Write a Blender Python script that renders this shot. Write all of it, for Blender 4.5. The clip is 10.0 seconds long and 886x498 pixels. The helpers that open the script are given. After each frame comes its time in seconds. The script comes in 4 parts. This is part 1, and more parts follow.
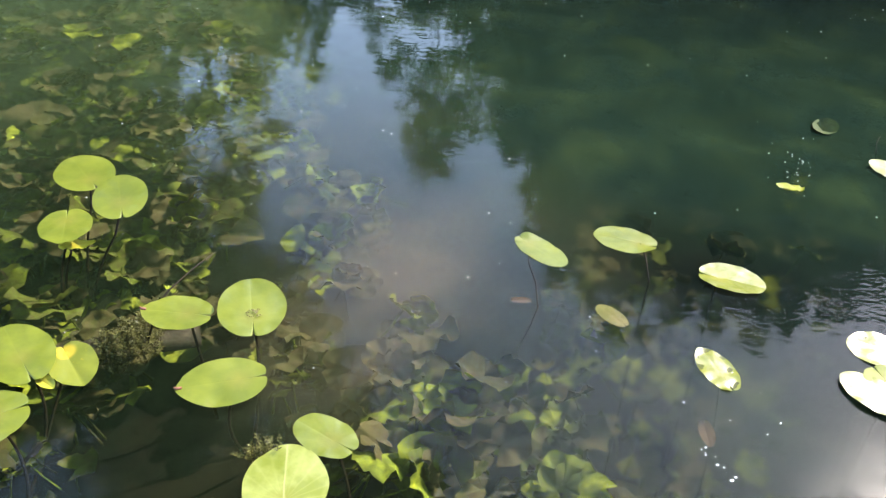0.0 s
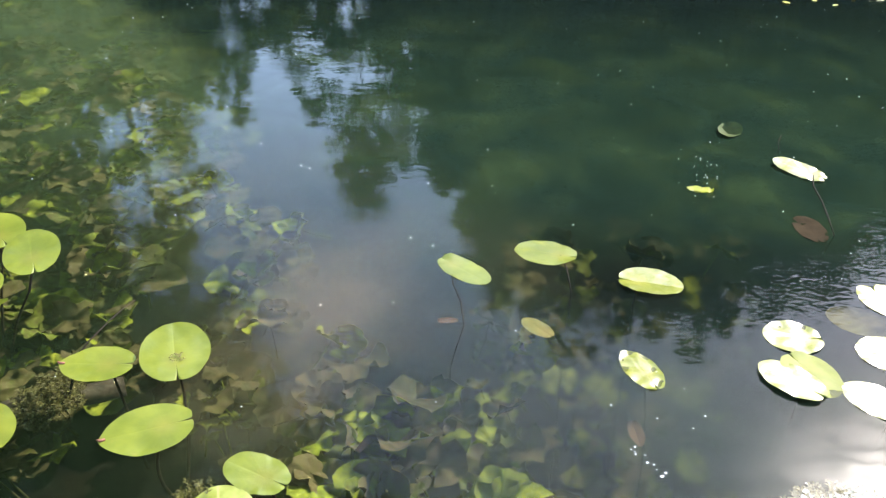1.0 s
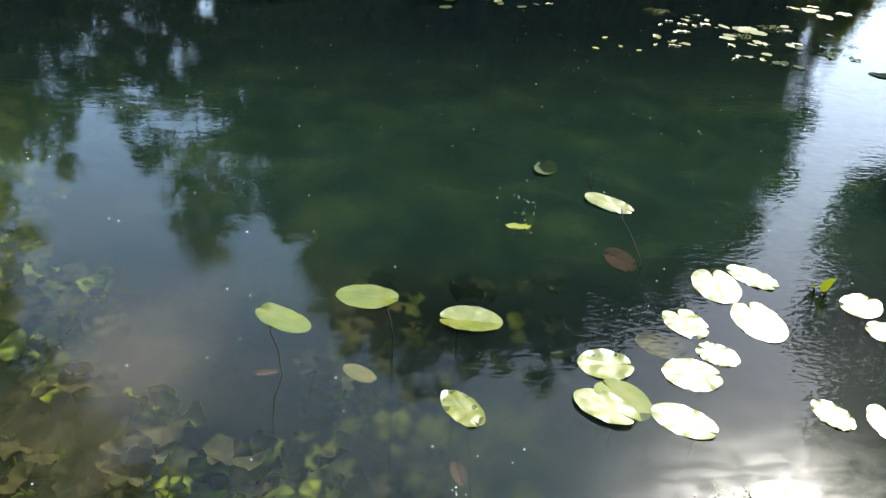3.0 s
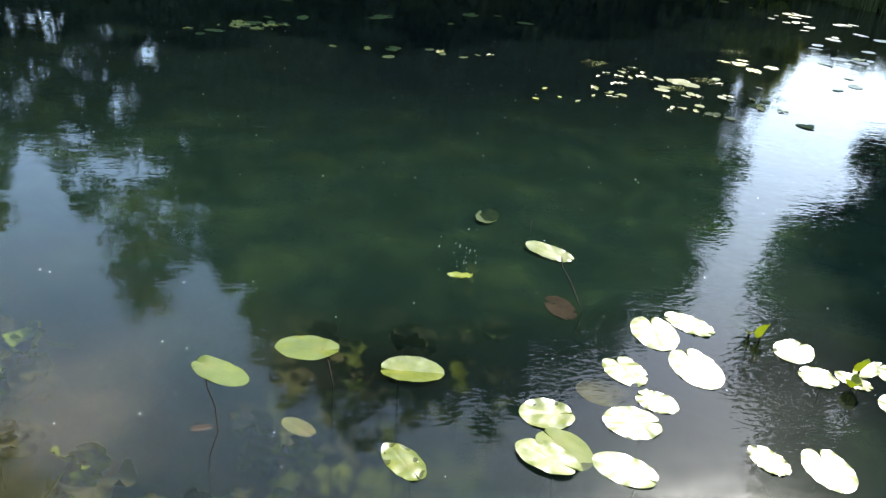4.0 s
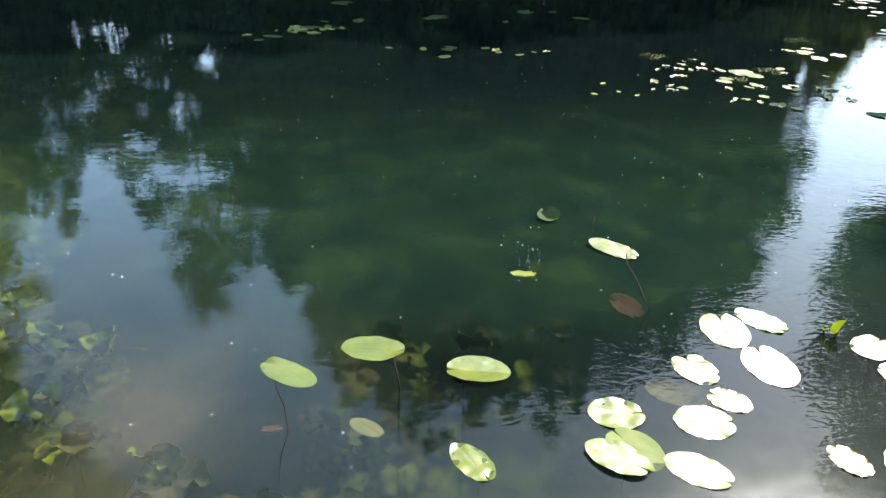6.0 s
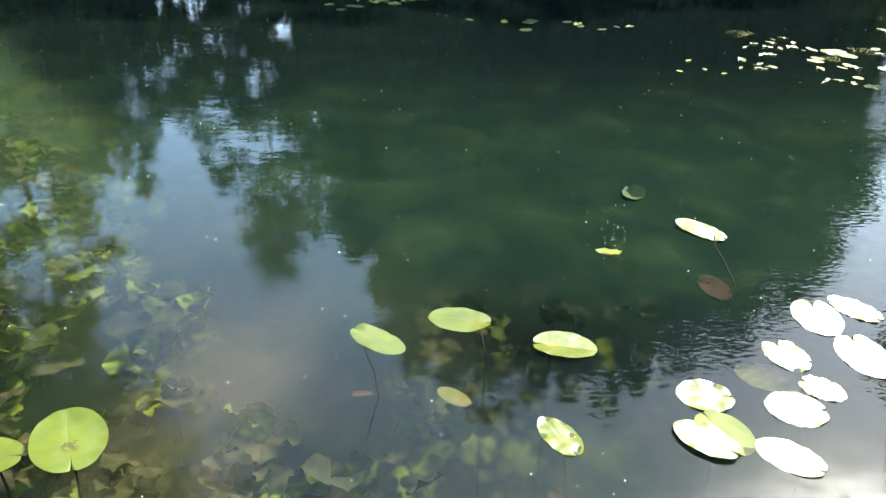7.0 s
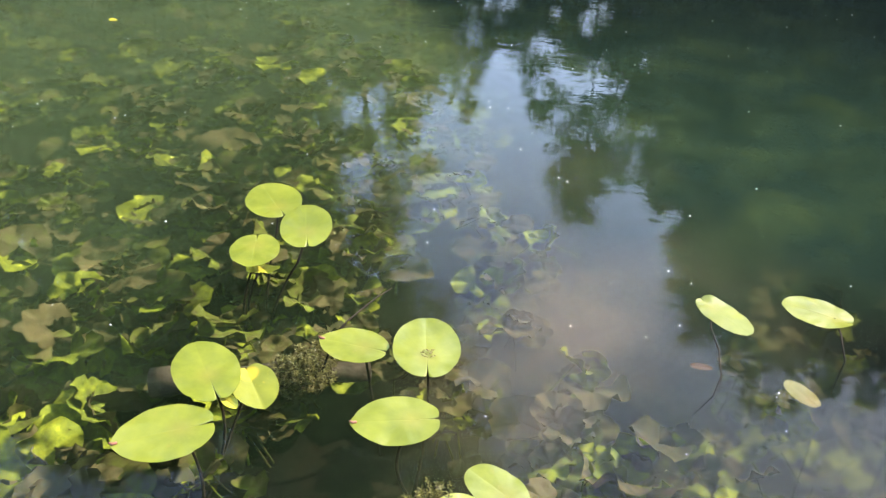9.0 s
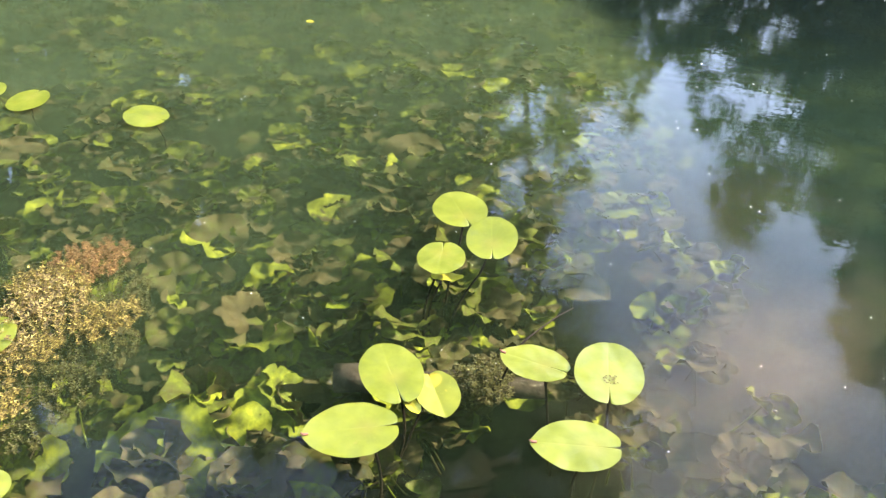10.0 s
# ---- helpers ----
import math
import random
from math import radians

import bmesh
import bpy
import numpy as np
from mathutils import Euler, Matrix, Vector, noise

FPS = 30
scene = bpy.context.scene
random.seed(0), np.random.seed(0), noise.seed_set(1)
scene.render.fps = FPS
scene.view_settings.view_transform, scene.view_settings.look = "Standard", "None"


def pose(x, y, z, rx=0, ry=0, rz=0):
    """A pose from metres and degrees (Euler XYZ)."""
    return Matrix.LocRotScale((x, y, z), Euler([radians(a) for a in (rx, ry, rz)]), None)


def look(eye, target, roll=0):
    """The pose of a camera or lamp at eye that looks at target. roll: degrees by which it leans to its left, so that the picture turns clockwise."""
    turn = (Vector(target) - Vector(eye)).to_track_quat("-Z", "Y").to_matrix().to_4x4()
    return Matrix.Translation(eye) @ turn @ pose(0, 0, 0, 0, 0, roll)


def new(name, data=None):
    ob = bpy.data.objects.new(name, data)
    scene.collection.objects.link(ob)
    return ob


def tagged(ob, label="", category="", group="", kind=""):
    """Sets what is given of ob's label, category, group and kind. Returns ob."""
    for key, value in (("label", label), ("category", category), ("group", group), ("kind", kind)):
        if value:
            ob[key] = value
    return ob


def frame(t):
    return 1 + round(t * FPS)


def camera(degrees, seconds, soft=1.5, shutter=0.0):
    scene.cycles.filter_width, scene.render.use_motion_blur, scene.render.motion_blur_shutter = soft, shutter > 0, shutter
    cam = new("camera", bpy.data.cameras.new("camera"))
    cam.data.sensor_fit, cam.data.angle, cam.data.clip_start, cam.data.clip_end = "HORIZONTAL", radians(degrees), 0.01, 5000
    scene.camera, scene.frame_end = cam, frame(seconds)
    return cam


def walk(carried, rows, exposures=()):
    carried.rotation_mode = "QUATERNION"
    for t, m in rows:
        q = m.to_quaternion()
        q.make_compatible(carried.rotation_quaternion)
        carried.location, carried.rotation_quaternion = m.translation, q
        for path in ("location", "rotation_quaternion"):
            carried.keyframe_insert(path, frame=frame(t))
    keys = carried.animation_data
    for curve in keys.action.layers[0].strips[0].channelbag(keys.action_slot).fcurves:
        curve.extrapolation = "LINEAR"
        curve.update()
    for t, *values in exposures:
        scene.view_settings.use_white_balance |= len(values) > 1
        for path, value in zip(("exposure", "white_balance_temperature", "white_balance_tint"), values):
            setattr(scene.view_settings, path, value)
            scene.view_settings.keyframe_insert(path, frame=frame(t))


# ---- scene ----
cam = camera(56.0, 10.0, soft=1.3)
PATH = [
    (0, (0.134, -0.175, 1.622), (-0.164, 1.441, 0.482), 3.9),
    (0.5, (0.185, -0.175, 1.593), (-0.037, 1.471, 0.48), 3.5),
    (1, (0.205, -0.194, 1.613), (0.034, 1.488, 0.543), 1.6),
    (1.5, (0.218, -0.184, 1.582), (0.063, 1.525, 0.555), 0.2),
    (2, (0.242, -0.195, 1.572), (0.178, 1.523, 0.549), 0.6),
    (2.5, (0.286, -0.192, 1.588), (0.4, 1.539, 0.594), 1.9),
    (3, (0.316, -0.163, 1.6), (0.494, 1.582, 0.639), 4.6),
    (4.5, (0.332, -0.152, 1.616), (0.663, 1.638, 0.788), 6.0),
    (5, (0.323, -0.145, 1.594), (0.569, 1.649, 0.745), 4.9),
    (6.5, (0.276, -0.142, 1.61), (0.411, 1.65, 0.732), 2.8),
    (7, (0.207, -0.153, 1.604), (0.232, 1.619, 0.676), 3.3),
    (7.5, (0.161, -0.156, 1.633), (0.059, 1.579, 0.643), 5.4),
    (8, (0.145, -0.162, 1.61), (-0.044, 1.55, 0.594), 4.7),
    (8.5, (0.123, -0.175, 1.599), (-0.17, 1.509, 0.56), 4.7),
    (9, (-0.018, -0.17, 1.615), (-0.638, 1.397, 0.538), 2.6),
    (9.5, (-0.11, -0.194, 1.629), (-0.938, 1.271, 0.548), 2.2),
    (10, (-0.151, -0.215, 1.643), (-1.076, 1.193, 0.564), 1.2),
]
EXPOSURES = [(0.0, 2.68, 6800, 18), (1.0, 2.74, 6740, 16), (2.0, 2.7, 6660, 13), (3.0, 2.17, 6550, 11), (4.5, 2.3, 6450, 9), (6.5, 2.53, 6450, 6), (7.2, 2.83, 6650, 8), (8.0, 3.1, 6880, 17), (9.0, 2.99, 7050, 22), (9.5, 3.12, 7150, 23), (10.0, 3.25, 7200, 24)]
walk(cam, [(t, look(eye, target, roll)) for t, eye, target, roll in PATH], exposures=EXPOSURES)

# ---- light ----
SUN_AZ, SUN_EL = 36.0, 40.5
world = bpy.data.worlds.new("sky")
scene.world = world
world.use_nodes = True
sky = world.node_tree.nodes.new("ShaderNodeTexSky")
sky.sky_type, sky.sun_disc = "NISHITA", False
sky.sun_elevation, sky.sun_rotation = radians(SUN_EL), radians(SUN_AZ)
sky.dust_density, sky.air_density, sky.ozone_density = 0.4, 1.05, 0.3
backing = world.node_tree.nodes["Background"]
backing.inputs["Strength"].default_value = 0.15
world.node_tree.links.new(sky.outputs[0], backing.inputs["Color"])

sun_data = bpy.data.lights.new("sun", "SUN")
sun_data.energy, sun_data.angle, sun_data.color = 2.0, radians(0.9), (1.0, 0.95, 0.86)
sun_data.cycles.use_multiple_importance_sampling = False
sun = new("sun", sun_data)
sun_way = Vector((math.sin(radians(SUN_AZ)) * math.cos(radians(SUN_EL)), math.cos(radians(SUN_AZ)) * math.cos(radians(SUN_EL)), math.sin(radians(SUN_EL))))
sun.matrix_world = look(tuple(sun_way * 60), (0, 0, 0))


# ---- materials ----
class Nodes:
    """A new node material with short ways to add and join nodes."""

    def __init__(self, name):
        self.mat = bpy.data.materials.new(name)
        self.mat.use_nodes = True
        self.tree = self.mat.node_tree
        self.tree.nodes.clear()
        self.out = self.tree.nodes.new("ShaderNodeOutputMaterial")

    def add(self, kind, inputs=(), operation="", clamp=False, attribute="", data_type=""):
        node = self.tree.nodes.new("ShaderNode" + kind)
        if operation:
            node.operation = operation
            if kind == "Math":
                node.use_clamp = clamp
        if attribute:
            node.attribute_name = attribute
        if data_type:
            node.data_type = data_type
        for key, value in dict(inputs).items():
            if isinstance(value, bpy.types.NodeSocket):
                self.tree.links.new(value, node.inputs[key])
            else:
                node.inputs[key].default_value = value
        return node

    def noise(self, scale, detail=3.0, rough=0.55, vector=None, distortion=0.0):
        ins = {"Scale": scale, "Detail": detail, "Roughness": rough, "Distortion": distortion}
        if vector:
            ins["Vector"] = vector
        return self.add("TexNoise", ins).outputs["Fac"]

    def math(self, op, a, b=0.0, clamp=False):
        return self.add("Math", {0: a, 1: b}, operation=op, clamp=clamp).outputs[0]

    def ramp(self, fac, *stops):
        node = self.add("ValToRGB", {"Fac": fac})
        marks = node.color_ramp.elements
        while len(marks) < len(stops):
            marks.new(0.5)
        for mark, (at, colour) in zip(marks, stops):
            mark.position, mark.color = at, (*colour, 1) if len(colour) == 3 else colour
        return node.outputs["Color"]

    def mix(self, fac, a, b):
        node = self.add("Mix", data_type="RGBA")
        for socket, value in ((node.inputs[0], fac), (node.inputs[6], a), (node.inputs[7], b)):
            if isinstance(value, bpy.types.NodeSocket):
                self.tree.links.new(value, socket)
            else:
                socket.default_value = (*value, 1) if isinstance(value, tuple) and len(value) == 3 else value
        return node.outputs[2]

    def place(self):
        return self.add("NewGeometry").outputs["Position"]

    def bump(self, height, distance, strength=1.0):
        return self.add("Bump", {"Height": height, "Distance": distance, "Strength": strength, "Filter Width": 1.0}).outputs[0]

    def shine(self, shader):
        self.tree.links.new(shader, self.out.inputs["Surface"])
        return self.mat

    def blend(self, fac, a, b):
        node = self.add("MixShader", {0: fac})
        self.tree.links.new(a, node.inputs[1])
        self.tree.links.new(b, node.inputs[2])
        return node.outputs[0]


def leaf_blade(name, dark, light, old, rough, see_through, spec=0.5, film=0.0, hub_reach=0.05, hub_weight=0.35, ribbed=0.18, patchy=False):
    """A leaf with radial veins; the UV has its origin where the stalk joins, in metres along and across the blade."""
    n = Nodes(name)
    uv = n.add("UVMap").outputs[0]
    split = n.add("SeparateXYZ", {0: uv})
    turn = n.math("ARCTAN2", split.outputs[1], split.outputs[0])
    rays = n.math("POWER", n.math("ABSOLUTE", n.math("COSINE", n.math("MULTIPLY", turn, 11.0))), 14.0)
    rib = n.math("LESS_THAN", n.math("ABSOLUTE", split.outputs[1]), 0.0022)
    rib = n.math("MULTIPLY", rib, n.math("GREATER_THAN", split.outputs[0], 0.0))
    veins = n.math("MAXIMUM", n.math("MULTIPLY", rays, 0.25), rib)
    which = n.add("ObjectInfo").outputs["Random"]
    place = n.place()
    blotch = n.noise(9.0, 4, 0.6, place)
    blotch = n.ramp(blotch, (0.36, (0, 0, 0)), (0.64, (1, 1, 1)))
    colour = n.mix(blotch, dark, light)
    colour = n.mix(n.math("MULTIPLY", which, 0.35), colour, light)
    spots = n.ramp(n.noise(38.0, 3, 0.7, place), (0.62, (0, 0, 0)), (0.72, (1, 1, 1)))
    colour = n.mix(n.math("MULTIPLY", spots, 0.35), colour, old)
    colour = n.mix(n.math("MULTIPLY", veins, ribbed), colour, light)
    reach = n.math("SQRT", n.math("ADD", n.math("MULTIPLY", split.outputs[0], split.outputs[0]), n.math("MULTIPLY", split.outputs[1], split.outputs[1])))
    hub = n.ramp(reach, (hub_reach * 0.7 if hub_weight > 0.5 else 0.0, (hub_weight, hub_weight, hub_weight)), (hub_reach, (0, 0, 0)))
    colour = n.mix(hub, colour, old)
    height = n.math("ADD", n.math("MULTIPLY", veins, -1.4 * ribbed), n.noise(55.0, 3, 0.6, place))
    normal = n.bump(height, 0.0004)
    gloss = n.math("ADD", n.math("MULTIPLY", n.noise(20.0, 3, 0.6, place), 0.2), rough - 0.1)
    wet = n.ramp(n.noise(44.0, 3, 0.6, place, 0.9), (0.34, (0.55, 0.55, 0.55)), (0.56, (1, 1, 1))) if patchy else 1.0
    body = n.add("BsdfPrincipled", {"Base Color": colour, "Roughness": gloss, "Specular IOR Level": n.math("MULTIPLY", wet, spec), "Normal": normal, "Coat Weight": n.math("MULTIPLY", wet, film), "Coat Roughness": 0.3}).outputs[0]
    under = n.add("BsdfTranslucent", {"Color": colour, "Normal": normal}).outputs[0]
    return n.shine(n.blend(see_through, body, under))


def plain(name, colours, scale, rough=0.7, relief=0.004, see_through=0.0, spec=0.4, by_object=0.0):
    """A mottled surface of a few colours."""
    n = Nodes(name)
    place = n.place()
    coarse, fine = n.noise(scale, 4, 0.6, place), n.noise(scale * 7, 4, 0.65, place)
    fac = n.math("ADD", n.math("MULTIPLY", coarse, 0.7), n.math("MULTIPLY", fine, 0.3))
    if by_object:
        which = n.add("ObjectInfo").outputs["Random"]
        fac = n.math("ADD", n.math("MULTIPLY", fac, 1 - by_object), n.math("MULTIPLY", which, by_object))
    low, high = (0.22, 0.80) if by_object else (0.35, 0.65)
    colour = n.ramp(fac, *((low + (high - low) * i / max(1, len(colours) - 1), c) for i, c in enumerate(colours)))
    body = n.add("BsdfPrincipled", {"Base Color": colour, "Roughness": rough, "Specular IOR Level": spec, "Normal": n.bump(fac, relief)}).outputs[0]
    if see_through:
        body = n.blend(see_through, body, n.add("BsdfTranslucent", {"Color": colour}).outputs[0])
    return n.shine(body)


def islands(name, colours, rough=0.6, see_through=0.3):
    """Foliage in which each small leaf has a tone of its own."""
    n = Nodes(name)
    colour = n.ramp(n.add("NewGeometry").outputs["Random Per Island"], *((i / (len(colours) - 1), c) for i, c in enumerate(colours)))
    body = n.add("BsdfPrincipled", {"Base Color": colour, "Roughness": rough, "Specular IOR Level": 0.3}).outputs[0]
    return n.shine(n.blend(see_through, body, n.add("BsdfTranslucent", {"Color": colour}).outputs[0]))


def haze_colour(n, place):
    """The painted colour of the water's haze: yellow-green over the shallows, paler with distance, teal over deep
    water, darkened by position, grey-brown in stirred silt.
    """
    silt = n.add("Attribute", attribute="silt").outputs["Fac"]
    wisps = n.ramp(n.noise(2.6, 5, 0.6, place, 0.8), (0.32, (0, 0, 0)), (0.64, (1, 1, 1)))
    cloud = n.math("MULTIPLY", silt, wisps)
    deep = n.add("Attribute", attribute="deep").outputs["Fac"]
    dark_far = n.add("Attribute", attribute="clear").outputs["Fac"]
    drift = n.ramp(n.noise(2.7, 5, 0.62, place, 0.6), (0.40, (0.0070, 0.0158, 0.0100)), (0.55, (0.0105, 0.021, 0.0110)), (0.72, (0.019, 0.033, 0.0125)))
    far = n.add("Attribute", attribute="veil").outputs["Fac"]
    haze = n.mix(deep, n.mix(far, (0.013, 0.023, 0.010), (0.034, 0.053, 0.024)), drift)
    # darkness put into the scatter colour where the clear attribute is high
    haze = n.mix(dark_far, haze, (0.0029, 0.0054, 0.0053))
    return n.mix(cloud, haze, (0.083, 0.067, 0.042)), cloud


def silt_layer(seed, strength):
    """A thin, patchy sheet whose colour stands in for the haze of matter that hangs in the water."""
    n = Nodes("suspended_silt")
    place = n.add("VectorMath", {0: n.place(), 1: (seed * 3.7, seed * 1.9, 0)}, operation="ADD").outputs[0]
    haze, cloud = haze_colour(n, place)
    patches = n.ramp(n.noise(1.3, 5, 0.62, place, 0.6), (0.3, (0.35, 0.35, 0.35)), (0.7, (1.25, 1.25, 1.25)))
    murk = n.add("Attribute", attribute="murk").outputs["Fac"]
    fac = n.math("MULTIPLY", patches, n.math("ADD", n.math("MULTIPLY", murk, strength), strength * 0.03))
    fac = n.math("ADD", fac, n.math("MULTIPLY", cloud, 0.44), True)
    return n.shine(n.blend(fac, n.add("BsdfTransparent").outputs[0], n.add("BsdfDiffuse", {"Color": haze}).outputs[0]))


def water_surface():
    """Clear water with suspended matter: mirror by Fresnel, refraction below, and the turbid column's haze painted on
    at the surface.
    """
    n = Nodes("pond_water")
    place = n.place()
    long = n.add("Mapping", {"Vector": place, "Location": (41.3, 57.7, 3.37), "Rotation": (0, 0, radians(-18)), "Scale": (0.9, 1.6, 1.0)}).outputs[0]
    breeze = n.add("Attribute", attribute="breeze").outputs["Fac"]
    swell = n.math("MULTIPLY", n.noise(2.6, 2, 0.5, long), 0.0012)
    ripple = n.math("MULTIPLY", n.math("MULTIPLY", n.noise(15.0, 1.5, 0.5, long, 0.5), breeze), 0.00042)
    fine = n.math("MULTIPLY", n.math("MULTIPLY", n.noise(34.0, 0.5, 0.5, long, 0.6), breeze), 0.00026)
    ripple = n.math("ADD", ripple, fine)
    chop = n.math("MULTIPLY", n.math("MULTIPLY", n.noise(36.0, 0.6, 0.5, long, 0.4), n.add("Attribute", attribute="chop").outputs["Fac"]), 0.0011)
    normal = n.bump(n.math("ADD", n.math("ADD", swell, ripple), chop), 1.0)
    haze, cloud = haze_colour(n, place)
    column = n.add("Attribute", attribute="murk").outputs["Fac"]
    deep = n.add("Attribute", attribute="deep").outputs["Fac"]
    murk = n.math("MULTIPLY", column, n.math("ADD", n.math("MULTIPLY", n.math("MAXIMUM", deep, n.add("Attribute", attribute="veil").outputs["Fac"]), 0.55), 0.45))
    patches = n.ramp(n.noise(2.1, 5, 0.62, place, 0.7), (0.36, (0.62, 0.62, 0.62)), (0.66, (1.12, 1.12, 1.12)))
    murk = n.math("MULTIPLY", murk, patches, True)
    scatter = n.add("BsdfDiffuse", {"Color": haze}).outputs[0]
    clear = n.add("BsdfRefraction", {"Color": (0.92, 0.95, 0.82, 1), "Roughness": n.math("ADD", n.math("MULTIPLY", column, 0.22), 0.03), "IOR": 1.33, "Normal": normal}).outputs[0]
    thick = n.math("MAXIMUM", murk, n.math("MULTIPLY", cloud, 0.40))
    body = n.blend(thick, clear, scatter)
    mirror = n.add("BsdfGlossy", {"Color": (1, 1, 1, 1), "Roughness": 0.01, "Normal": normal}).outputs[0]
    film, sheen = (n.add("BsdfGlossy", {"Color": (1, 1, 1, 1), "Roughness": r}) for r in (0.30, 0.15))
    film.distribution = sheen.distribution = "BECKMANN"
    # the blue sky's light is polarised: the water mirrors less of it when seen steeply
    gloss = n.math("MULTIPLY", n.math("SUBTRACT", n.add("Fresnel", {"IOR": 1.33, "Normal": normal}).outputs[0], 0.011, True), 0.86)
    # broad sun glare added to the water as rough gloss in one patch
    glare_spot = n.math("MULTIPLY", n.add("Attribute", attribute="glare_spot").outputs["Fac"], n.ramp(n.noise(9.0, 4, 0.6, long, 0.5), (0.36, (0.35, 0.35, 0.35)), (0.62, (1.2, 1.2, 1.2))))
    return n.shine(n.blend(n.math("MULTIPLY", glare_spot, 0.0007), n.blend(n.math("ADD", n.math("MULTIPLY", glare_spot, 0.0095), 0.0006), n.blend(gloss, body, mirror), film.outputs[0]), sheen.outputs[0]))


def bank_and_bed():
    """Black silt under water, and earth with moss and short grass above it."""
    n = Nodes("pond_mud")
    place = n.place()
    coarse, fine = n.noise(3.0, 4, 0.6, place), n.noise(24.0, 4, 0.65, place)
    fac = n.math("ADD", n.math("MULTIPLY", coarse, 0.7), n.math("MULTIPLY", fine, 0.3))
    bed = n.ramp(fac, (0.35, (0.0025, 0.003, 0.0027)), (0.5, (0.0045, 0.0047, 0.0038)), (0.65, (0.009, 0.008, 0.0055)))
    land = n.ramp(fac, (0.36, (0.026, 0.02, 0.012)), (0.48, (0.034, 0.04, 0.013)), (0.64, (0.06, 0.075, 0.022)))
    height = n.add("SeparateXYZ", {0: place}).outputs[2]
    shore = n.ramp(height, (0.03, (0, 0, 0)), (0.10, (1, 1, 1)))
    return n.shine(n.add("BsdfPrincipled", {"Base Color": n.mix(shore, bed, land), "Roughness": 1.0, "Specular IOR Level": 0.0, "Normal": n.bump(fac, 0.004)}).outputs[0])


WATER = water_surface()
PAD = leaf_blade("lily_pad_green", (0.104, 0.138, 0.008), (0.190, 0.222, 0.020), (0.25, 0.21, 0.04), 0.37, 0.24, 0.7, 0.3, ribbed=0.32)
# PAD with patchy shine and a lighter base colour, for the sun-glare side
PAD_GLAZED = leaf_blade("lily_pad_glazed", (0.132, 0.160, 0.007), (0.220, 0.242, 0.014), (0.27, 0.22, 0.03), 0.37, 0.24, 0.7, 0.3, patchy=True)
PAD_YELLOW = leaf_blade("lily_pad_yellow", (0.30, 0.33, 0.02), (0.40, 0.40, 0.03), (0.40, 0.22, 0.05), 0.42, 0.25)
PAD_OLD = leaf_blade("lily_pad_fading", (0.14, 0.17, 0.015), (0.24, 0.24, 0.03), (0.45, 0.30, 0.02), 0.42, 0.25)
PAD_PATCHED = leaf_blade("lily_pad_yellow_patched", (0.14, 0.17, 0.012), (0.20, 0.22, 0.02), (0.52, 0.40, 0.03), 0.42, 0.25, 0.5, 0.0, 0.033, 0.85)
PAD_AWASH = leaf_blade("lily_pad_awash", (0.015, 0.011, 0.006), (0.036, 0.026, 0.014), (0.055, 0.040, 0.022), 0.9, 0.05, 0.03)
# darkened copy of PAD; on far pads it holds the tree shade
PAD_DIM = leaf_blade("lily_pad_dimmed", (0.022, 0.040, 0.010), (0.05, 0.08, 0.015), (0.05, 0.05, 0.015), 0.65, 0.1, 0.1)
PAD_RIBBED = leaf_blade("lily_pad_ribbed", (0.165, 0.20, 0.012), (0.34, 0.37, 0.09), (0.27, 0.24, 0.05), 0.38, 0.24, 0.6, 0.2, 0.05, 0.35, 0.9)
PAD_MATT = leaf_blade("lily_pad_matt", (0.13, 0.16, 0.02), (0.20, 0.225, 0.03), (0.24, 0.21, 0.04), 0.6, 0.24, 0.3)
PAD_YOUNG = leaf_blade("young_leaf", (0.36, 0.42, 0.02), (0.48, 0.52, 0.04), (0.45, 0.45, 0.05), 0.45, 0.6)
PAD_SUNK = leaf_blade("lily_pad_sunken", (0.16, 0.17, 0.06), (0.30, 0.28, 0.11), (0.20, 0.12, 0.05), 0.6, 0.2, 0.2)
PAD_BROWN = leaf_blade("lily_pad_brown", (0.075, 0.042, 0.022), (0.13, 0.075, 0.038), (0.05, 0.03, 0.018), 0.6, 0.1, 0.15)
TIP = plain("withered_tip", [(0.16, 0.05, 0.03), (0.24, 0.10, 0.05)], 60.0, 0.7, 0.001)
STALK = plain("stalk", [(0.010, 0.009, 0.007), (0.026, 0.019, 0.011)], 30.0, 0.85, 0.001, 0, 0.1)
SALAD = plain("submerged_leaf", [(0.070, 0.050, 0.027), (0.034, 0.042, 0.012), (0.096, 0.080, 0.036), (0.082, 0.080, 0.026), (0.10, 0.135, 0.018), (0.20, 0.25, 0.022), (0.42, 0.47, 0.036)], 26.0, 0.75, 0.008, 0.3, 0.2, 0.42)
LOG = plain("waterlogged_bark", [(0.020, 0.017, 0.013), (0.05, 0.044, 0.034), (0.085, 0.075, 0.055)], 14.0, 0.9, 0.01, 0, 0.1)
MUD = bank_and_bed()
GRASS = islands("bank_grass", [(0.03, 0.05, 0.012), (0.05, 0.075, 0.018), (0.07, 0.085, 0.03)], 0.7, 0.15)
WEED_GOLD = islands("weed_gold", [(0.04, 0.028, 0.012), (0.16, 0.11, 0.035), (0.52, 0.43, 0.13), (0.05, 0.033, 0.014), (0.24, 0.175, 0.05), (0.07, 0.055, 0.02)], 0.5)
# whitish colours paint the sun's glare on wet weed
WEED_GLARE = islands("weed_glare", [(0.30, 0.27, 0.16), (0.55, 0.53, 0.42), (0.70, 0.68, 0.60)], 0.35)
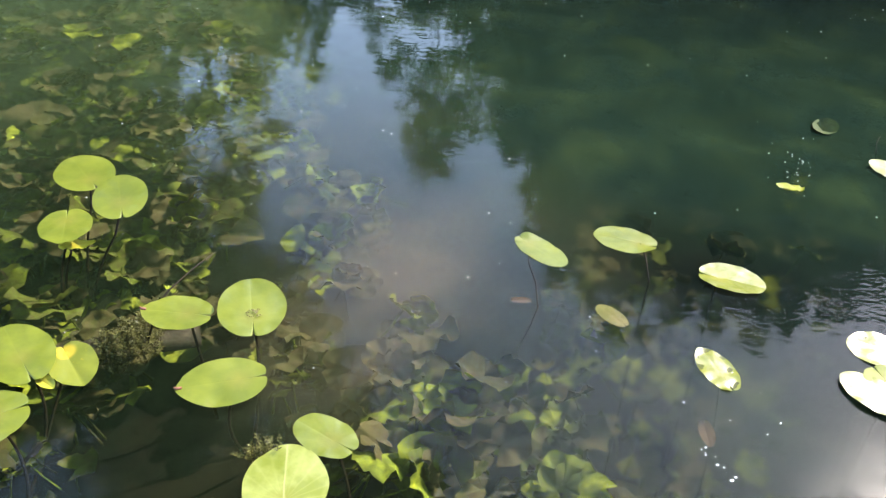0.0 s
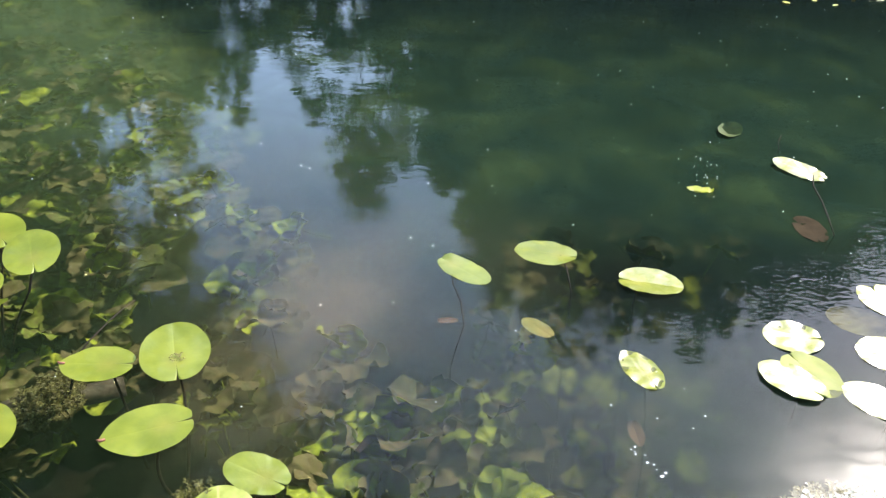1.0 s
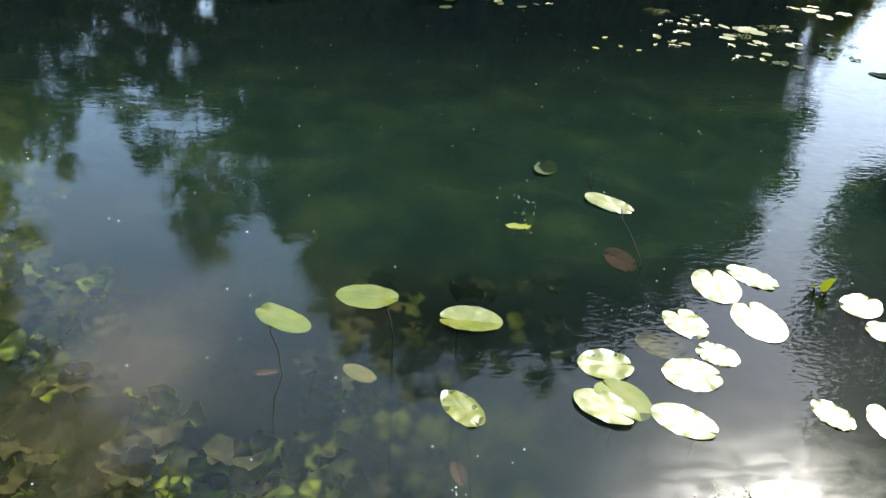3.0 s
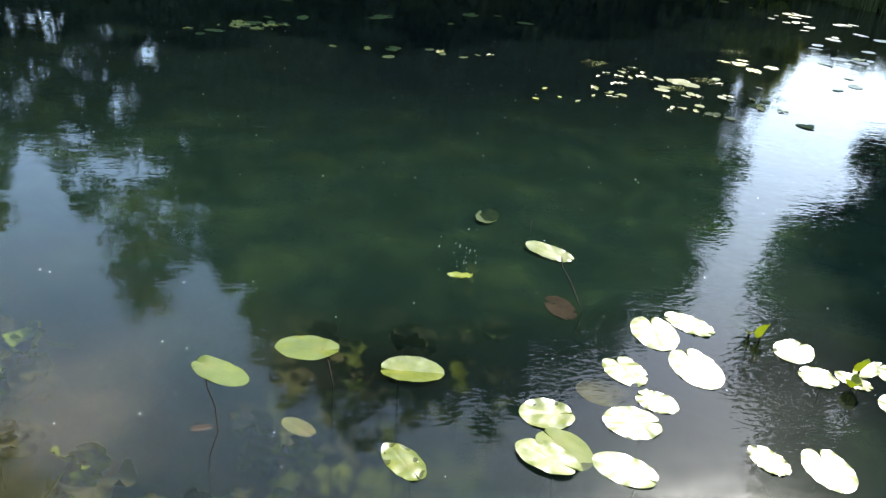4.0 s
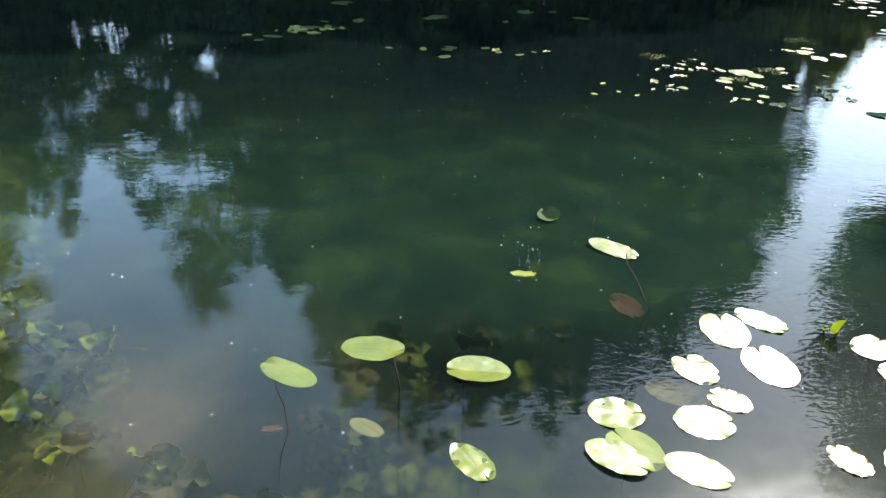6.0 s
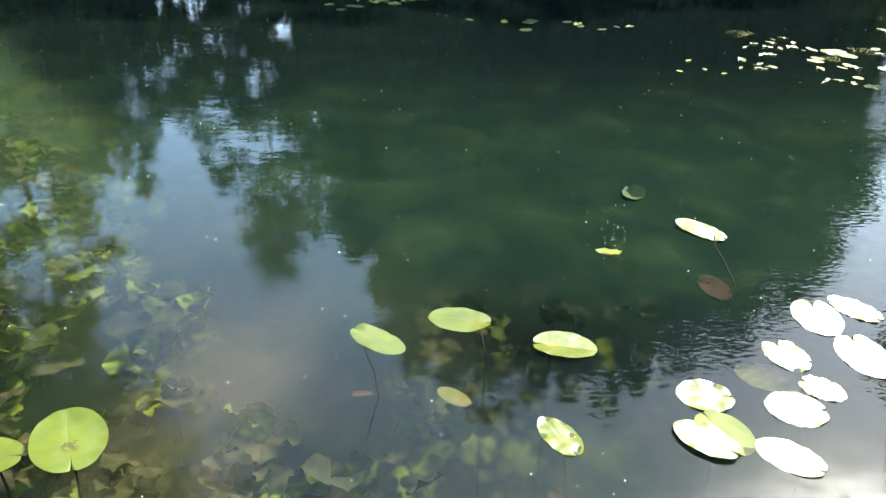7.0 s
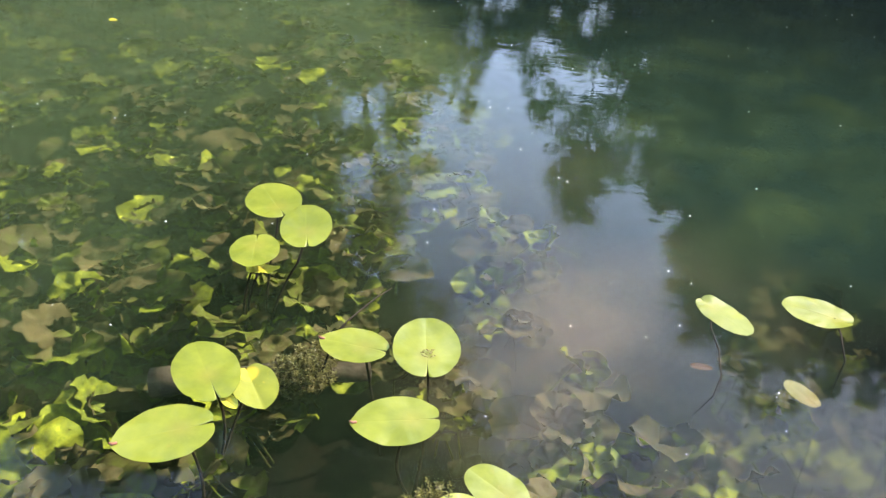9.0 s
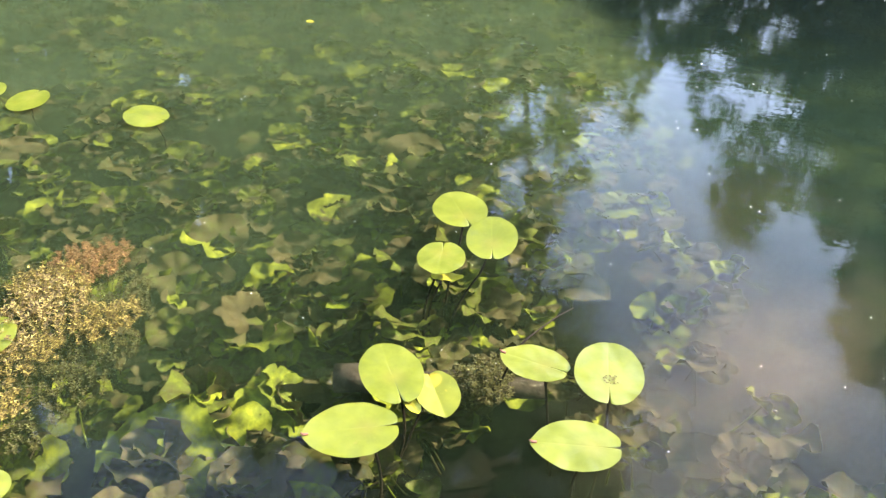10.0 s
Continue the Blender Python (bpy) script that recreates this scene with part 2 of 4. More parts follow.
WEED_RUST = islands("weed_rust", [(0.10, 0.045, 0.02), (0.20, 0.105, 0.05), (0.30, 0.19, 0.08)], 0.5)
WEED_LIME = islands("weed_lime", [(0.08, 0.09, 0.02), (0.22, 0.25, 0.035), (0.40, 0.40, 0.07)], 0.6)
WEED_GREEN = islands("weed_green", [(0.03, 0.028, 0.009), (0.07, 0.07, 0.02), (0.13, 0.125, 0.04)], 0.6)
FOAM = plain("white_fluff", [(0.75, 0.74, 0.68), (0.85, 0.84, 0.8)], 60.0, 0.5, 0.001)
# the shade of backlit crowns is put into this dark green
LEAF_DARK = islands("tree_leaf_dark", [(0.016, 0.030, 0.010), (0.028, 0.050, 0.014), (0.042, 0.070, 0.020)], 0.7, 0.2)
LEAF_LIGHT = islands("tree_leaf_light", [(0.055, 0.095, 0.018), (0.10, 0.155, 0.028), (0.13, 0.18, 0.045)], 0.6, 0.42)
# sunlit foliage: the brightness is put into these two lighter leaf colours
LEAF_SUNNY = islands("tree_leaf_sunlit", [(0.12, 0.18, 0.028), (0.19, 0.26, 0.040), (0.24, 0.31, 0.06)], 0.6, 0.55)
LEAF_LIME = islands("shrub_leaf_lime", [(0.13, 0.17, 0.025), (0.20, 0.25, 0.04), (0.26, 0.30, 0.05)], 0.5, 0.6)
BARK = plain("bark", [(0.05, 0.04, 0.03), (0.11, 0.09, 0.07)], 9.0, 0.9, 0.02)


# ---- building helpers ----
def mesh_of(name, verts, faces, material, smooth=True, uv=None):
    me = bpy.data.meshes.new(name)
    me.from_pydata(verts, [], faces)
    me.materials.append(material)
    if smooth:
        me.polygons.foreach_set("use_smooth", [True] * len(me.polygons))
    if uv is not None:
        layer = me.uv_layers.new(name="UVMap")
        index = np.empty(len(me.loops), dtype=np.int32)
        me.loops.foreach_get("vertex_index", index)
        layer.data.foreach_set("uv", np.asarray(uv, dtype=np.float32)[index].ravel())
    me.update()
    return me


def part(name, data, parent, label="", at=None):
    ob = new(name, data)
    ob.parent = parent
    if at is not None:
        ob.matrix_basis = at
    return tagged(ob, label)


def tube(points, radii, sides=6):
    """Vertices and faces of a closed tapering tube along the points."""
    points = [Vector(p) for p in points]
    verts, faces = [], []
    for i, p in enumerate(points):
        ahead = (points[min(i + 1, len(points) - 1)] - points[max(i - 1, 0)]).normalized()
        side = ahead.cross(Vector((0.31, 0.17, 0.93)) if abs(ahead.z) < 0.9 else Vector((1, 0, 0))).normalized()
        other = ahead.cross(side)
        for k in range(sides):
            a = 2 * math.pi * k / sides
            verts.append(tuple(p + (side * math.cos(a) + other * math.sin(a)) * radii[i]))
    for i in range(len(points) - 1):
        for k in range(sides):
            q = (k + 1) % sides
            faces.append((i * sides + k, i * sides + q, (i + 1) * sides + q, (i + 1) * sides + k))
    faces.append(tuple(range(sides))[::-1])
    faces.append(tuple((len(points) - 1) * sides + k for k in range(sides)))
    return verts, faces


def joined(pieces):
    verts, faces = [], []
    for v, f in pieces:
        base = len(verts)
        verts += v
        faces += [tuple(i + base for i in face) for face in f]
    return verts, faces


def step(a, b, v):
    u = min(1.0, max(0.0, (v - a) / (b - a)))
    return u * u * (3 - 2 * u)


# ---- ground and water ----
def inside(x, y):
    """Metres inside the shore of the pool or of the stream that leaves it (minus: on land)."""
    wob = 0.5 * noise.noise((x * 0.35, y * 0.35, 3.1)) + 0.15 * noise.noise((x * 1.3, y * 1.3, 7.7))
    pool = min(y + 0.15 + 0.12 * wob, 13.6 + wob - y, x + 8.4 + wob, 8.9 + wob - x)
    along, off = x * 0.53 + y * 0.85, x * 0.85 - y * 0.53
    stream = min(3.2 - abs(off - 0.5) + wob, along - 6, 15.5 - along)
    return max(pool, stream)


def depth(x, y):
    """The water's depth away from the shore."""
    fall = step(-0.3, 1.9, 1.15 * (x + 0.25) + 0.85 * (y - 1.9))
    return 0.52 + 1.9 * fall + 0.10 * noise.noise((x * 0.9, y * 0.9, 1.3)) + 0.05 * noise.noise((x * 2.7, y * 2.7, 5.0))


def ground_at(x, y):
    d = inside(x, y)
    if d > 0:
        return 0.02 - (depth(x, y) + 0.02) * step(0, 0.9, d) - 0.03 * min(1, d)
    return 0.02 + 0.22 * (1 - math.exp(d / 0.25)) + 0.5 * step(1, 9, -d) + 0.08 * noise.noise((x * 0.5, y * 0.5, 9)) * step(0.2, 2, -d)


def lines(*stretches):
    return sorted({round(float(v), 4) for a, b, n in stretches for v in np.linspace(a, b, n)})


def sheet(name, xs, ys, height, material):
    verts = [(x, y, height(x, y)) for y in ys for x in xs]
    w = len(xs)
    faces = [(j * w + i, j * w + i + 1, (j + 1) * w + i + 1, (j + 1) * w + i) for j in range(len(ys) - 1) for i in range(w - 1)]
    return mesh_of(name, verts, faces, material)


gx = lines((-600, -60, 8), (-60, -12, 14), (-12, -5, 20), (-5, 4, 76), (4, 14, 32), (14, 50, 24), (50, 600, 8))
gy = lines((-600, -20, 8), (-20, -1, 14), (-1, 5, 56), (5, 18, 40), (18, 80, 32), (80, 600, 8))
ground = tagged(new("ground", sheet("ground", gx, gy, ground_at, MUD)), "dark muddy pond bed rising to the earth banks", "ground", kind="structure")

wx = lines((-12, -5, 24), (-5, 5, 101), (5, 14, 40), (14, 50, 30))
wy = lines((-0.6, 5, 71), (5, 17, 60), (17, 72, 40))
water_mesh = sheet("water", wx, wy, lambda x, y: 0.0, WATER)


def turbidity(me):
    """Stores at each vertex the painted haze, darkness and sun glare, with silt, depth and ripples."""
    murk, silt, breeze, depths, dark_zone, veil, chop, glare_spot = [], [], [], [], [], [], [], []
    for v in me.vertices:
        x, y = v.co.x, v.co.y
        deep = max(0.02, -ground_at(x, y))
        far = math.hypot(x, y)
        # distance haze: the painted scatter turns paler and greener away from the camera
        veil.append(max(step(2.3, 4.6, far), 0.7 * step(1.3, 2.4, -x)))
        chop.append((0.35 * step(-0.9, -0.3, x) + 0.65 * step(-0.15, 0.3, x)) * step(1.55, 1.8, y) * step(-3.3, -2.4, -y) * (0.12 + 0.88 * step(0.85, 1.4, x)) * (0.15 + 0.85 * step(-0.15, 0.25, noise.noise((x * 2.2, y * 2.6, 8.8)))))
        # painted dark: far water, and a band round y = 2.2
        dark_zone.append(max(step(3.4, 6.3, y - 0.15 * x) * (0.8 + 0.2 * step(-0.4, 1.2, x)), 0.8 * math.exp(-((y - 2.2) / 0.5) ** 2) * step(0.0, 0.5, x)) * step(0.5, 1.05, deep))
        # where the added sun glare lies, round (1.3, 1.3)
        glare_spot.append(math.exp(-((x - 1.30) / 0.42) ** 2 - ((y - 1.30) / 0.30) ** 2))
        depths.append(step(0.5, 1.05, deep))
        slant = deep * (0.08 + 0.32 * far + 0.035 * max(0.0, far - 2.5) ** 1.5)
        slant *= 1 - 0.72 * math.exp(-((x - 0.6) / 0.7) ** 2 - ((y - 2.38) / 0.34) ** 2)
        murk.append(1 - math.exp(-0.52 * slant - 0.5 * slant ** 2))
        cloud = math.exp(-((x + 0.47) / 0.30) ** 2 - ((y - 1.76) / 0.45) ** 2) + 0.5 * math.exp(-((x + 0.25) / 0.45) ** 2 - ((y - 2.2) / 0.35) ** 2) + 0.28 * math.exp(-((x + 0.95) / 0.6) ** 2 - ((y - 2.65) / 0.7) ** 2) + 0.3 * math.exp(-((x - 0.25) / 0.5) ** 2 - ((y - 1.5) / 0.32) ** 2) - 0.5 * math.exp(-((x + 0.16) / 0.18) ** 2 - ((y - 1.68) / 0.15) ** 2)
        silt.append(min(1.0, max(0.0, cloud)))
        breeze.append(0.15 + 0.45 * step(1.5, 2.1, y) * (0.45 + 0.55 * step(-1.0, 0.3, x)) + 0.15 * step(-0.1, 0.4, x) * step(1.55, 1.9, y) * step(-3.4, -2.6, -y) + 0.75 * step(0.4, 2.0, x - 0.25 * (y - 2)) * step(1.7, 2.6, y) + 0.28 * step(3.0, 5.0, y))
    for name, values in (("murk", murk), ("silt", silt), ("breeze", breeze), ("deep", depths), ("clear", dark_zone), ("veil", veil), ("chop", chop), ("glare_spot", glare_spot)):
        me.attributes.new(name, "FLOAT", "POINT").data.foreach_set("value", values)


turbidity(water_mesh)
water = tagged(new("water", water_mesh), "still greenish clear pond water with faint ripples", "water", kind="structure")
water.visible_shadow = False

# suspended silt as sheets at three depths: painted haze, which veils the bed the more the deeper it lies
vx, vy = lines((-8, -3, 21), (-3, 2.5, 56), (2.5, 8, 23)), lines((-0.1, 4, 42), (4, 12, 33))
for i, (level, strength) in enumerate(((-0.10, 0.26), (-0.22, 0.34), (-0.36, 0.42))):
    layer = sheet("suspended_silt", vx, vy, lambda x, y: level + 0.03 * noise.noise((x * 0.8, y * 0.8, i * 5.0)), silt_layer(i, strength))
    turbidity(layer)
    veil = tagged(new("suspended_silt", layer), "thin greenish silt hanging in the pond water", "silt", kind="stuff")
    veil.visible_shadow = False


# ---- lily pads ----
def blade(name, length, width, notch, gap, wave, fold, cup, seed, material, torn=0.0, rings=7, around=56, crinkle=0.003, point=0.0, lobe=0.0):
    """A lily pad: an oval with a slit from its base to the stalk. The stalk's joint is the origin, the tip lies along +x."""
    rnd = random.Random(seed)
    phase, lobes = rnd.uniform(0, 6.28), rnd.choice((5, 6, 7, 9))
    joint = -length / 2 + notch * length
    rim = []
    for i in range(around + 1):
        a = (-1 + 2 * i / around) * (math.pi - gap)
        ends = min(i, around - i)
        pull = 1 - 0.08 * (1 - ends / 5) ** 2 if ends < 5 else 1.0
        r = 1 + 0.006 * math.sin(lobes * a + phase) + 0.006 * rnd.uniform(-1, 1) + point * (math.exp(-(a / 0.22) ** 2) - 0.5 * math.exp(-((abs(a) - 0.75) / 0.35) ** 2)) - torn * max(0, math.sin(13 * a + phase)) ** 6 * rnd.random()
        x, y = math.cos(a) * length / 2, math.copysign(abs(math.sin(a)) ** 1.05, math.sin(a)) * width / 2
        rim.append(Vector((x * r * pull, y * r, 0)))
    verts, uv = [], []
    thick = 0.0014
    for side in (0, 1):
        for k in range(1, rings + 1):
            f = (k / rings) ** 0.85
            for i, p in enumerate(rim):
                x, y = joint + (p.x - joint) * f, p.y * f
                ends = min(i, around - i)
                if ends < 5:
                    y *= 1 - (1 - f ** 3.5) * (1 - ends / 5) ** 1.5 * 0.97
                a = math.atan2(y, x - joint)
                z = fold * abs(y) + cup * (f ** 2) * width * 0.5
                z += 0.45 * wave * f ** 4 * (math.sin(lobes * a + phase) + 0.5 * math.sin(2.3 * lobes * a))
                z += crinkle * noise.noise((x * 30 + seed, y * 30, seed * 1.7)) * f
                z -= 0.0004 * math.exp(-(y / 0.006) ** 2) * (x > joint)
                z += lobe * math.exp(-((x + length / 2) / (0.22 * length)) ** 2) * step(0.0, 0.22 * width, y) * f
                verts.append((x - joint, y, z - side * thick * (1 - 0.6 * f)))
                uv.append((x - joint, y))
    n = around + 1
    top = [len(verts), len(verts) + 1]
    verts += [(0, 0, -0.001), (0, 0, -0.001 - thick)]
    uv += [(0, 0), (0, 0)]
    faces = []
    for side in (0, 1):
        o = side * rings * n
        for i in range(around):
            tri = (top[side], o + i, o + i + 1)
            faces.append(tri if not side else tri[::-1])
            for k in range(rings - 1):
                q = (o + k * n + i, o + (k + 1) * n + i, o + (k + 1) * n + i + 1, o + k * n + i + 1)
                faces.append(q if not side else q[::-1])
    o = rings * n
    rim_at = len(verts)
    for side in (0, 1):
        for i in range(n):
            verts.append(verts[side * o + (rings - 1) * n + i])
            uv.append(uv[side * o + (rings - 1) * n + i])
    for i in range(around):
        faces.append((rim_at + i, rim_at + n + i, rim_at + n + i + 1, rim_at + i + 1))
    for i, flip in ((0, False), (around, True)):
        chain = [top[0]] + [k * n + i for k in range(rings)]
        low = [top[1]] + [o + k * n + i for k in range(rings)]
        for k in range(rings):
            q = (chain[k], low[k], low[k + 1], chain[k + 1])
            faces.append(q[::-1] if flip else q)
    return mesh_of(name, verts, faces, material, uv=uv), joint


PAD_GROUP = "lily pads on the pond"
pad_count = 0


def lily_pad(x, y, z, length, width, yaw, label="bright green lily pad floating on the water", material=None, root=None, tilt=(0, 0),
             notch=0.36, crinkle=0.003, gap=0.05, wave=0.0018, fold=0.0, cup=0.0, torn=0.0, stalk=0.0037, name="lily_pad", tip=False, trail=(), lobe=0.003):
    global pad_count
    pad_count += 1
    rnd = random.Random(pad_count * 7)
    thing = tagged(new(name), label, "lily pad", PAD_GROUP)
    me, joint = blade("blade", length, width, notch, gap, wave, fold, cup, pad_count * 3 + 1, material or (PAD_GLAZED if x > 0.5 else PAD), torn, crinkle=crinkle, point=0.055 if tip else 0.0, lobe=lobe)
    turn = pose(0, 0, 0, 0, 0, yaw)
    thing.matrix_basis = Matrix.Translation(Vector((x, y, z + 0.002)) + turn @ Vector((joint, 0, 0)))
    part("blade", me, thing, at=pose(0, 0, 0, tilt[0], tilt[1], 0) @ turn)
    if tip:
        nib = tube([(length * (1 - notch) - 0.012, 0.0, 0.001), (length * (1 - notch) + 0.001, 0.002, 0.003), (length * (1 - notch) + 0.008, -0.002, 0.006)], [0.004, 0.0045, 0.0015], 6)
        part("withered_tip", mesh_of("withered_tip", *nib, TIP), thing, "reddish withered leaf tip", pose(0, 0, 0, tilt[0], tilt[1], 0) @ turn)
    if not stalk:
        return thing
    foot = thing.matrix_basis.translation
    rx, ry = root or (foot.x + rnd.uniform(-0.06, 0.12), foot.y + rnd.uniform(-0.08, 0.12))
    low = ground_at(rx, ry) - foot.z
    bend = rnd.uniform(-0.05, 0.05)
    pts = []
    for i in range(11):
        u = i / 10
        ease = u ** 1.4
        pts.append(((rx - foot.x) * ease + bend * math.sin(math.pi * u), (ry - foot.y) * ease + 0.6 * bend * math.sin(math.pi * u), -0.003 + low * u))
    if trail:
        # the upper stalk lies slack at the surface before it sinks
        slack = [(tx - foot.x, ty - foot.y, 0.0004 - foot.z) for tx, ty in trail]
        ends = slack[-1]
        pts = [(0, 0, -0.003)] + slack + [(ends[0] + (p[0] - ends[0]) * 0.5, ends[1] + (p[1] - ends[1]) * 0.5, p[2]) for p in pts[4:]]
    v, f = tube(pts, [stalk * (1 + 0.5 * i / (len(pts) - 1)) for i in range(len(pts))])
    part("stalk", mesh_of("stalk", v, f, STALK), thing, "dark slender stalk")
    return thing


lily_pad(-1.572, 2.058, 0.100, 0.247, 0.200, 142, "round yellow-green lily pad held above the water on a stalk", root=(-1.48, 1.80), tilt=(4, 0), notch=0.3)
lily_pad(-1.355, 1.925, 0.118, 0.235, 0.180, 122, "round pale green lily pad held above the water on a stalk", root=(-1.46, 1.78), tilt=(10, 0), wave=0.002)
lily_pad(-1.450, 1.752, 0.098, 0.201, 0.164, -62, "yellow-green lily pad held above the water, half shaded", root=(-1.50, 1.74), fold=0.01)
lily_pad(-1.425, 1.752, 0.030, 0.115, 0.05, 30, "small yellowed lily pad curling at the water surface", PAD_YELLOW, root=(-1.47, 1.79), wave=0.006)
lily_pad(-0.970, 1.551, 0.010, 0.217, 0.159, -172, "long green lily pad with a reddish tip on the water", root=(-0.86, 1.50), tip=True)
lily_pad(-0.762, 1.615, 0.030, 0.286, 0.203, 115, "round green lily pad with a brown mark at its centre", root=(-0.70, 1.40), wave=0.002, notch=0.34)
lily_pad(-0.712, 1.309, 0.020, 0.242, 0.186, -151, "large oval green lily pad with a notch on the water", root=(-0.66, 1.36), notch=0.34, tip=True)
lily_pad(-1.282, 1.248, 0.030, 0.277, 0.185, 141, "large heart-shaped green lily pad just above the water", root=(-1.20, 1.02), fold=0.02, notch=0.42)
lily_pad(-1.134, 1.265, 0.012, 0.195, 0.130, -40, "curled lily pad with a yellow patch beside a green one", PAD_PATCHED, root=(-1.20, 1.04), fold=0.22, notch=0.2)
lily_pad(-1.160, 1.183, 0.012, 0.065, 0.04, -20, "small folded yellow leaf under a larger pad", PAD_YELLOW, fold=0.4, notch=0.2, stalk=0)
lily_pad(-1.237, 1.014, 0.020, 0.262, 0.205, -136, "large oval green lily pad floating on dark water", root=(-1.16, 0.98), tip=True)
lily_pad(-0.390, 1.209, 0.010, 0.193, 0.125, 159, "small oval green lily pad with wavy edges", root=(-0.28, 1.05), wave=0.005)
lily_pad(-0.432, 1.040, 0.010, 0.247, 0.205, 108, "large ribbed green lily pad with a pale midrib", PAD_RIBBED, wave=0.006, notch=0.3, fold=-0.05)
lily_pad(0.035, 2.216, 0.000, 0.228, 0.118, -36, "oval green lily pad with one lobe turned up", root=(0.02, 2.12), wave=0.004, stalk=0.0022, notch=0.25, lobe=0.012, trail=((0.005, 2.13), (0.042, 2.03), (0.066, 1.90), (0.054, 1.80)))
lily_pad(0.320, 2.371, 0.000, 0.232, 0.160, 172, "oval pale green lily pad floating on dark water", root=(0.44, 2.26), notch=0.28, stalk=0.0028, lobe=0.013, trail=((0.392, 2.28), (0.405, 2.14)))
lily_pad(0.675, 2.231, 0.000, 0.226, 0.158, -6, "oval lily pad with a raised crease along its middle", fold=0.14, notch=0.3)
lily_pad(0.609, 1.764, 0.000, 0.192, 0.106, 117, "oval green lily pad with sun-glazed wavy blade", root=(0.62, 1.60), wave=0.003, crinkle=0.007, notch=0.4, stalk=0.0022)
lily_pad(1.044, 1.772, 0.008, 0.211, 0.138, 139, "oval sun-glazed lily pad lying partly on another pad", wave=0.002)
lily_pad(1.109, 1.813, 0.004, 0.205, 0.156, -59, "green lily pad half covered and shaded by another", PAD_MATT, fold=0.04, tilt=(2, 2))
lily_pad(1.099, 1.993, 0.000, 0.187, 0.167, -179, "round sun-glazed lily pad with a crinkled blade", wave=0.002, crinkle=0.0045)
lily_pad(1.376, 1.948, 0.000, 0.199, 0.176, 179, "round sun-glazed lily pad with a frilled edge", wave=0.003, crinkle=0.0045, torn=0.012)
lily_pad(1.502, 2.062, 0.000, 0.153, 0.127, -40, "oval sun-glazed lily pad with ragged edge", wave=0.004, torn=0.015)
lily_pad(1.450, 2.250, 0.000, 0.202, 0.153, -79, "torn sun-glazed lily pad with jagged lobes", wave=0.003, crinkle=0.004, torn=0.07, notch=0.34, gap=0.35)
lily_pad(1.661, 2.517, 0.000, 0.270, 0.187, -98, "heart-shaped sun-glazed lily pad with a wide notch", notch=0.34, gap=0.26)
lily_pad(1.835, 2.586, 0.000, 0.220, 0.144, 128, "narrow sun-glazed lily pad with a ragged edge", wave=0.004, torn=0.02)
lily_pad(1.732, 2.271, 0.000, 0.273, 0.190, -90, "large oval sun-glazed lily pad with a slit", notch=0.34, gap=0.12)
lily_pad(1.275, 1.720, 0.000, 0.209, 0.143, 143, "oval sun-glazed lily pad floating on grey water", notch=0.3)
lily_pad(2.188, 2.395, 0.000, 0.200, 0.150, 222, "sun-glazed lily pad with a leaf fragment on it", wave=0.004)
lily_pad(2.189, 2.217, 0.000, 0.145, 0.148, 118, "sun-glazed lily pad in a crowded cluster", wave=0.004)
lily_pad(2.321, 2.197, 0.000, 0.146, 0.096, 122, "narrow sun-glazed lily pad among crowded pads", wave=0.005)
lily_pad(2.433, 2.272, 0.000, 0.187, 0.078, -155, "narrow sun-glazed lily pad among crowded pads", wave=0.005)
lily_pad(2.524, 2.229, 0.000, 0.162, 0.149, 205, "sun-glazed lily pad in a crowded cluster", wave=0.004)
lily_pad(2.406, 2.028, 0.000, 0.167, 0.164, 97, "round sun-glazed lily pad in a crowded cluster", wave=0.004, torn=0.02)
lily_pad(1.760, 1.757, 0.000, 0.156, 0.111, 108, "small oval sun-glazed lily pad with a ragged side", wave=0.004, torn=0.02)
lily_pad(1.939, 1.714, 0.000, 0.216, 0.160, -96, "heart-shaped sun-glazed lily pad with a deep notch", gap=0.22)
lily_pad(1.434, 1.400, 0.000, 0.160, 0.135, 151, "oval lily pad in dazzling sun beside floating weed", fold=0.1)
lily_pad(1.400, 3.196, 0.010, 0.249, 0.112, 140, "oval pale lily pad with crinkled edge on deep water", root=(1.52, 3.02), wave=0.004, notch=0.25, tilt=(8, -3), stalk=0.003, trail=((1.43, 3.07), (1.43, 2.93), (1.42, 2.80), (1.404, 2.66)))
lily_pad(-3.314, 2.036, 0.030, 0.226, 0.180, -165, "yellow-green lily pad standing above the water", PAD, root=(-3.24, 1.98), tilt=(8, 6))
lily_pad(-3.939, 1.834, 0.030, 0.205, 0.215, -75, "yellow-green lily pad standing above shallow weedy water", PAD, tilt=(10, 0))
lily_pad(-4.173, 1.789, 0.030, 0.18, 0.14, -54, "yellow-green lily pad beside another above shallow water", PAD, tilt=(10, 0))
lily_pad(-2.398, 0.689, 0.010, 0.214, 0.143, 131, "green lily pad beside a golden weed clump")
lily_pad(-1.861, 0.342, 0.010, 0.125, 0.123, 27, "small green lily pad near the bank")

marked = next(o for o in bpy.data.objects if "brown mark" in o.get("label", ""))
rnd = random.Random(31)
bits = []
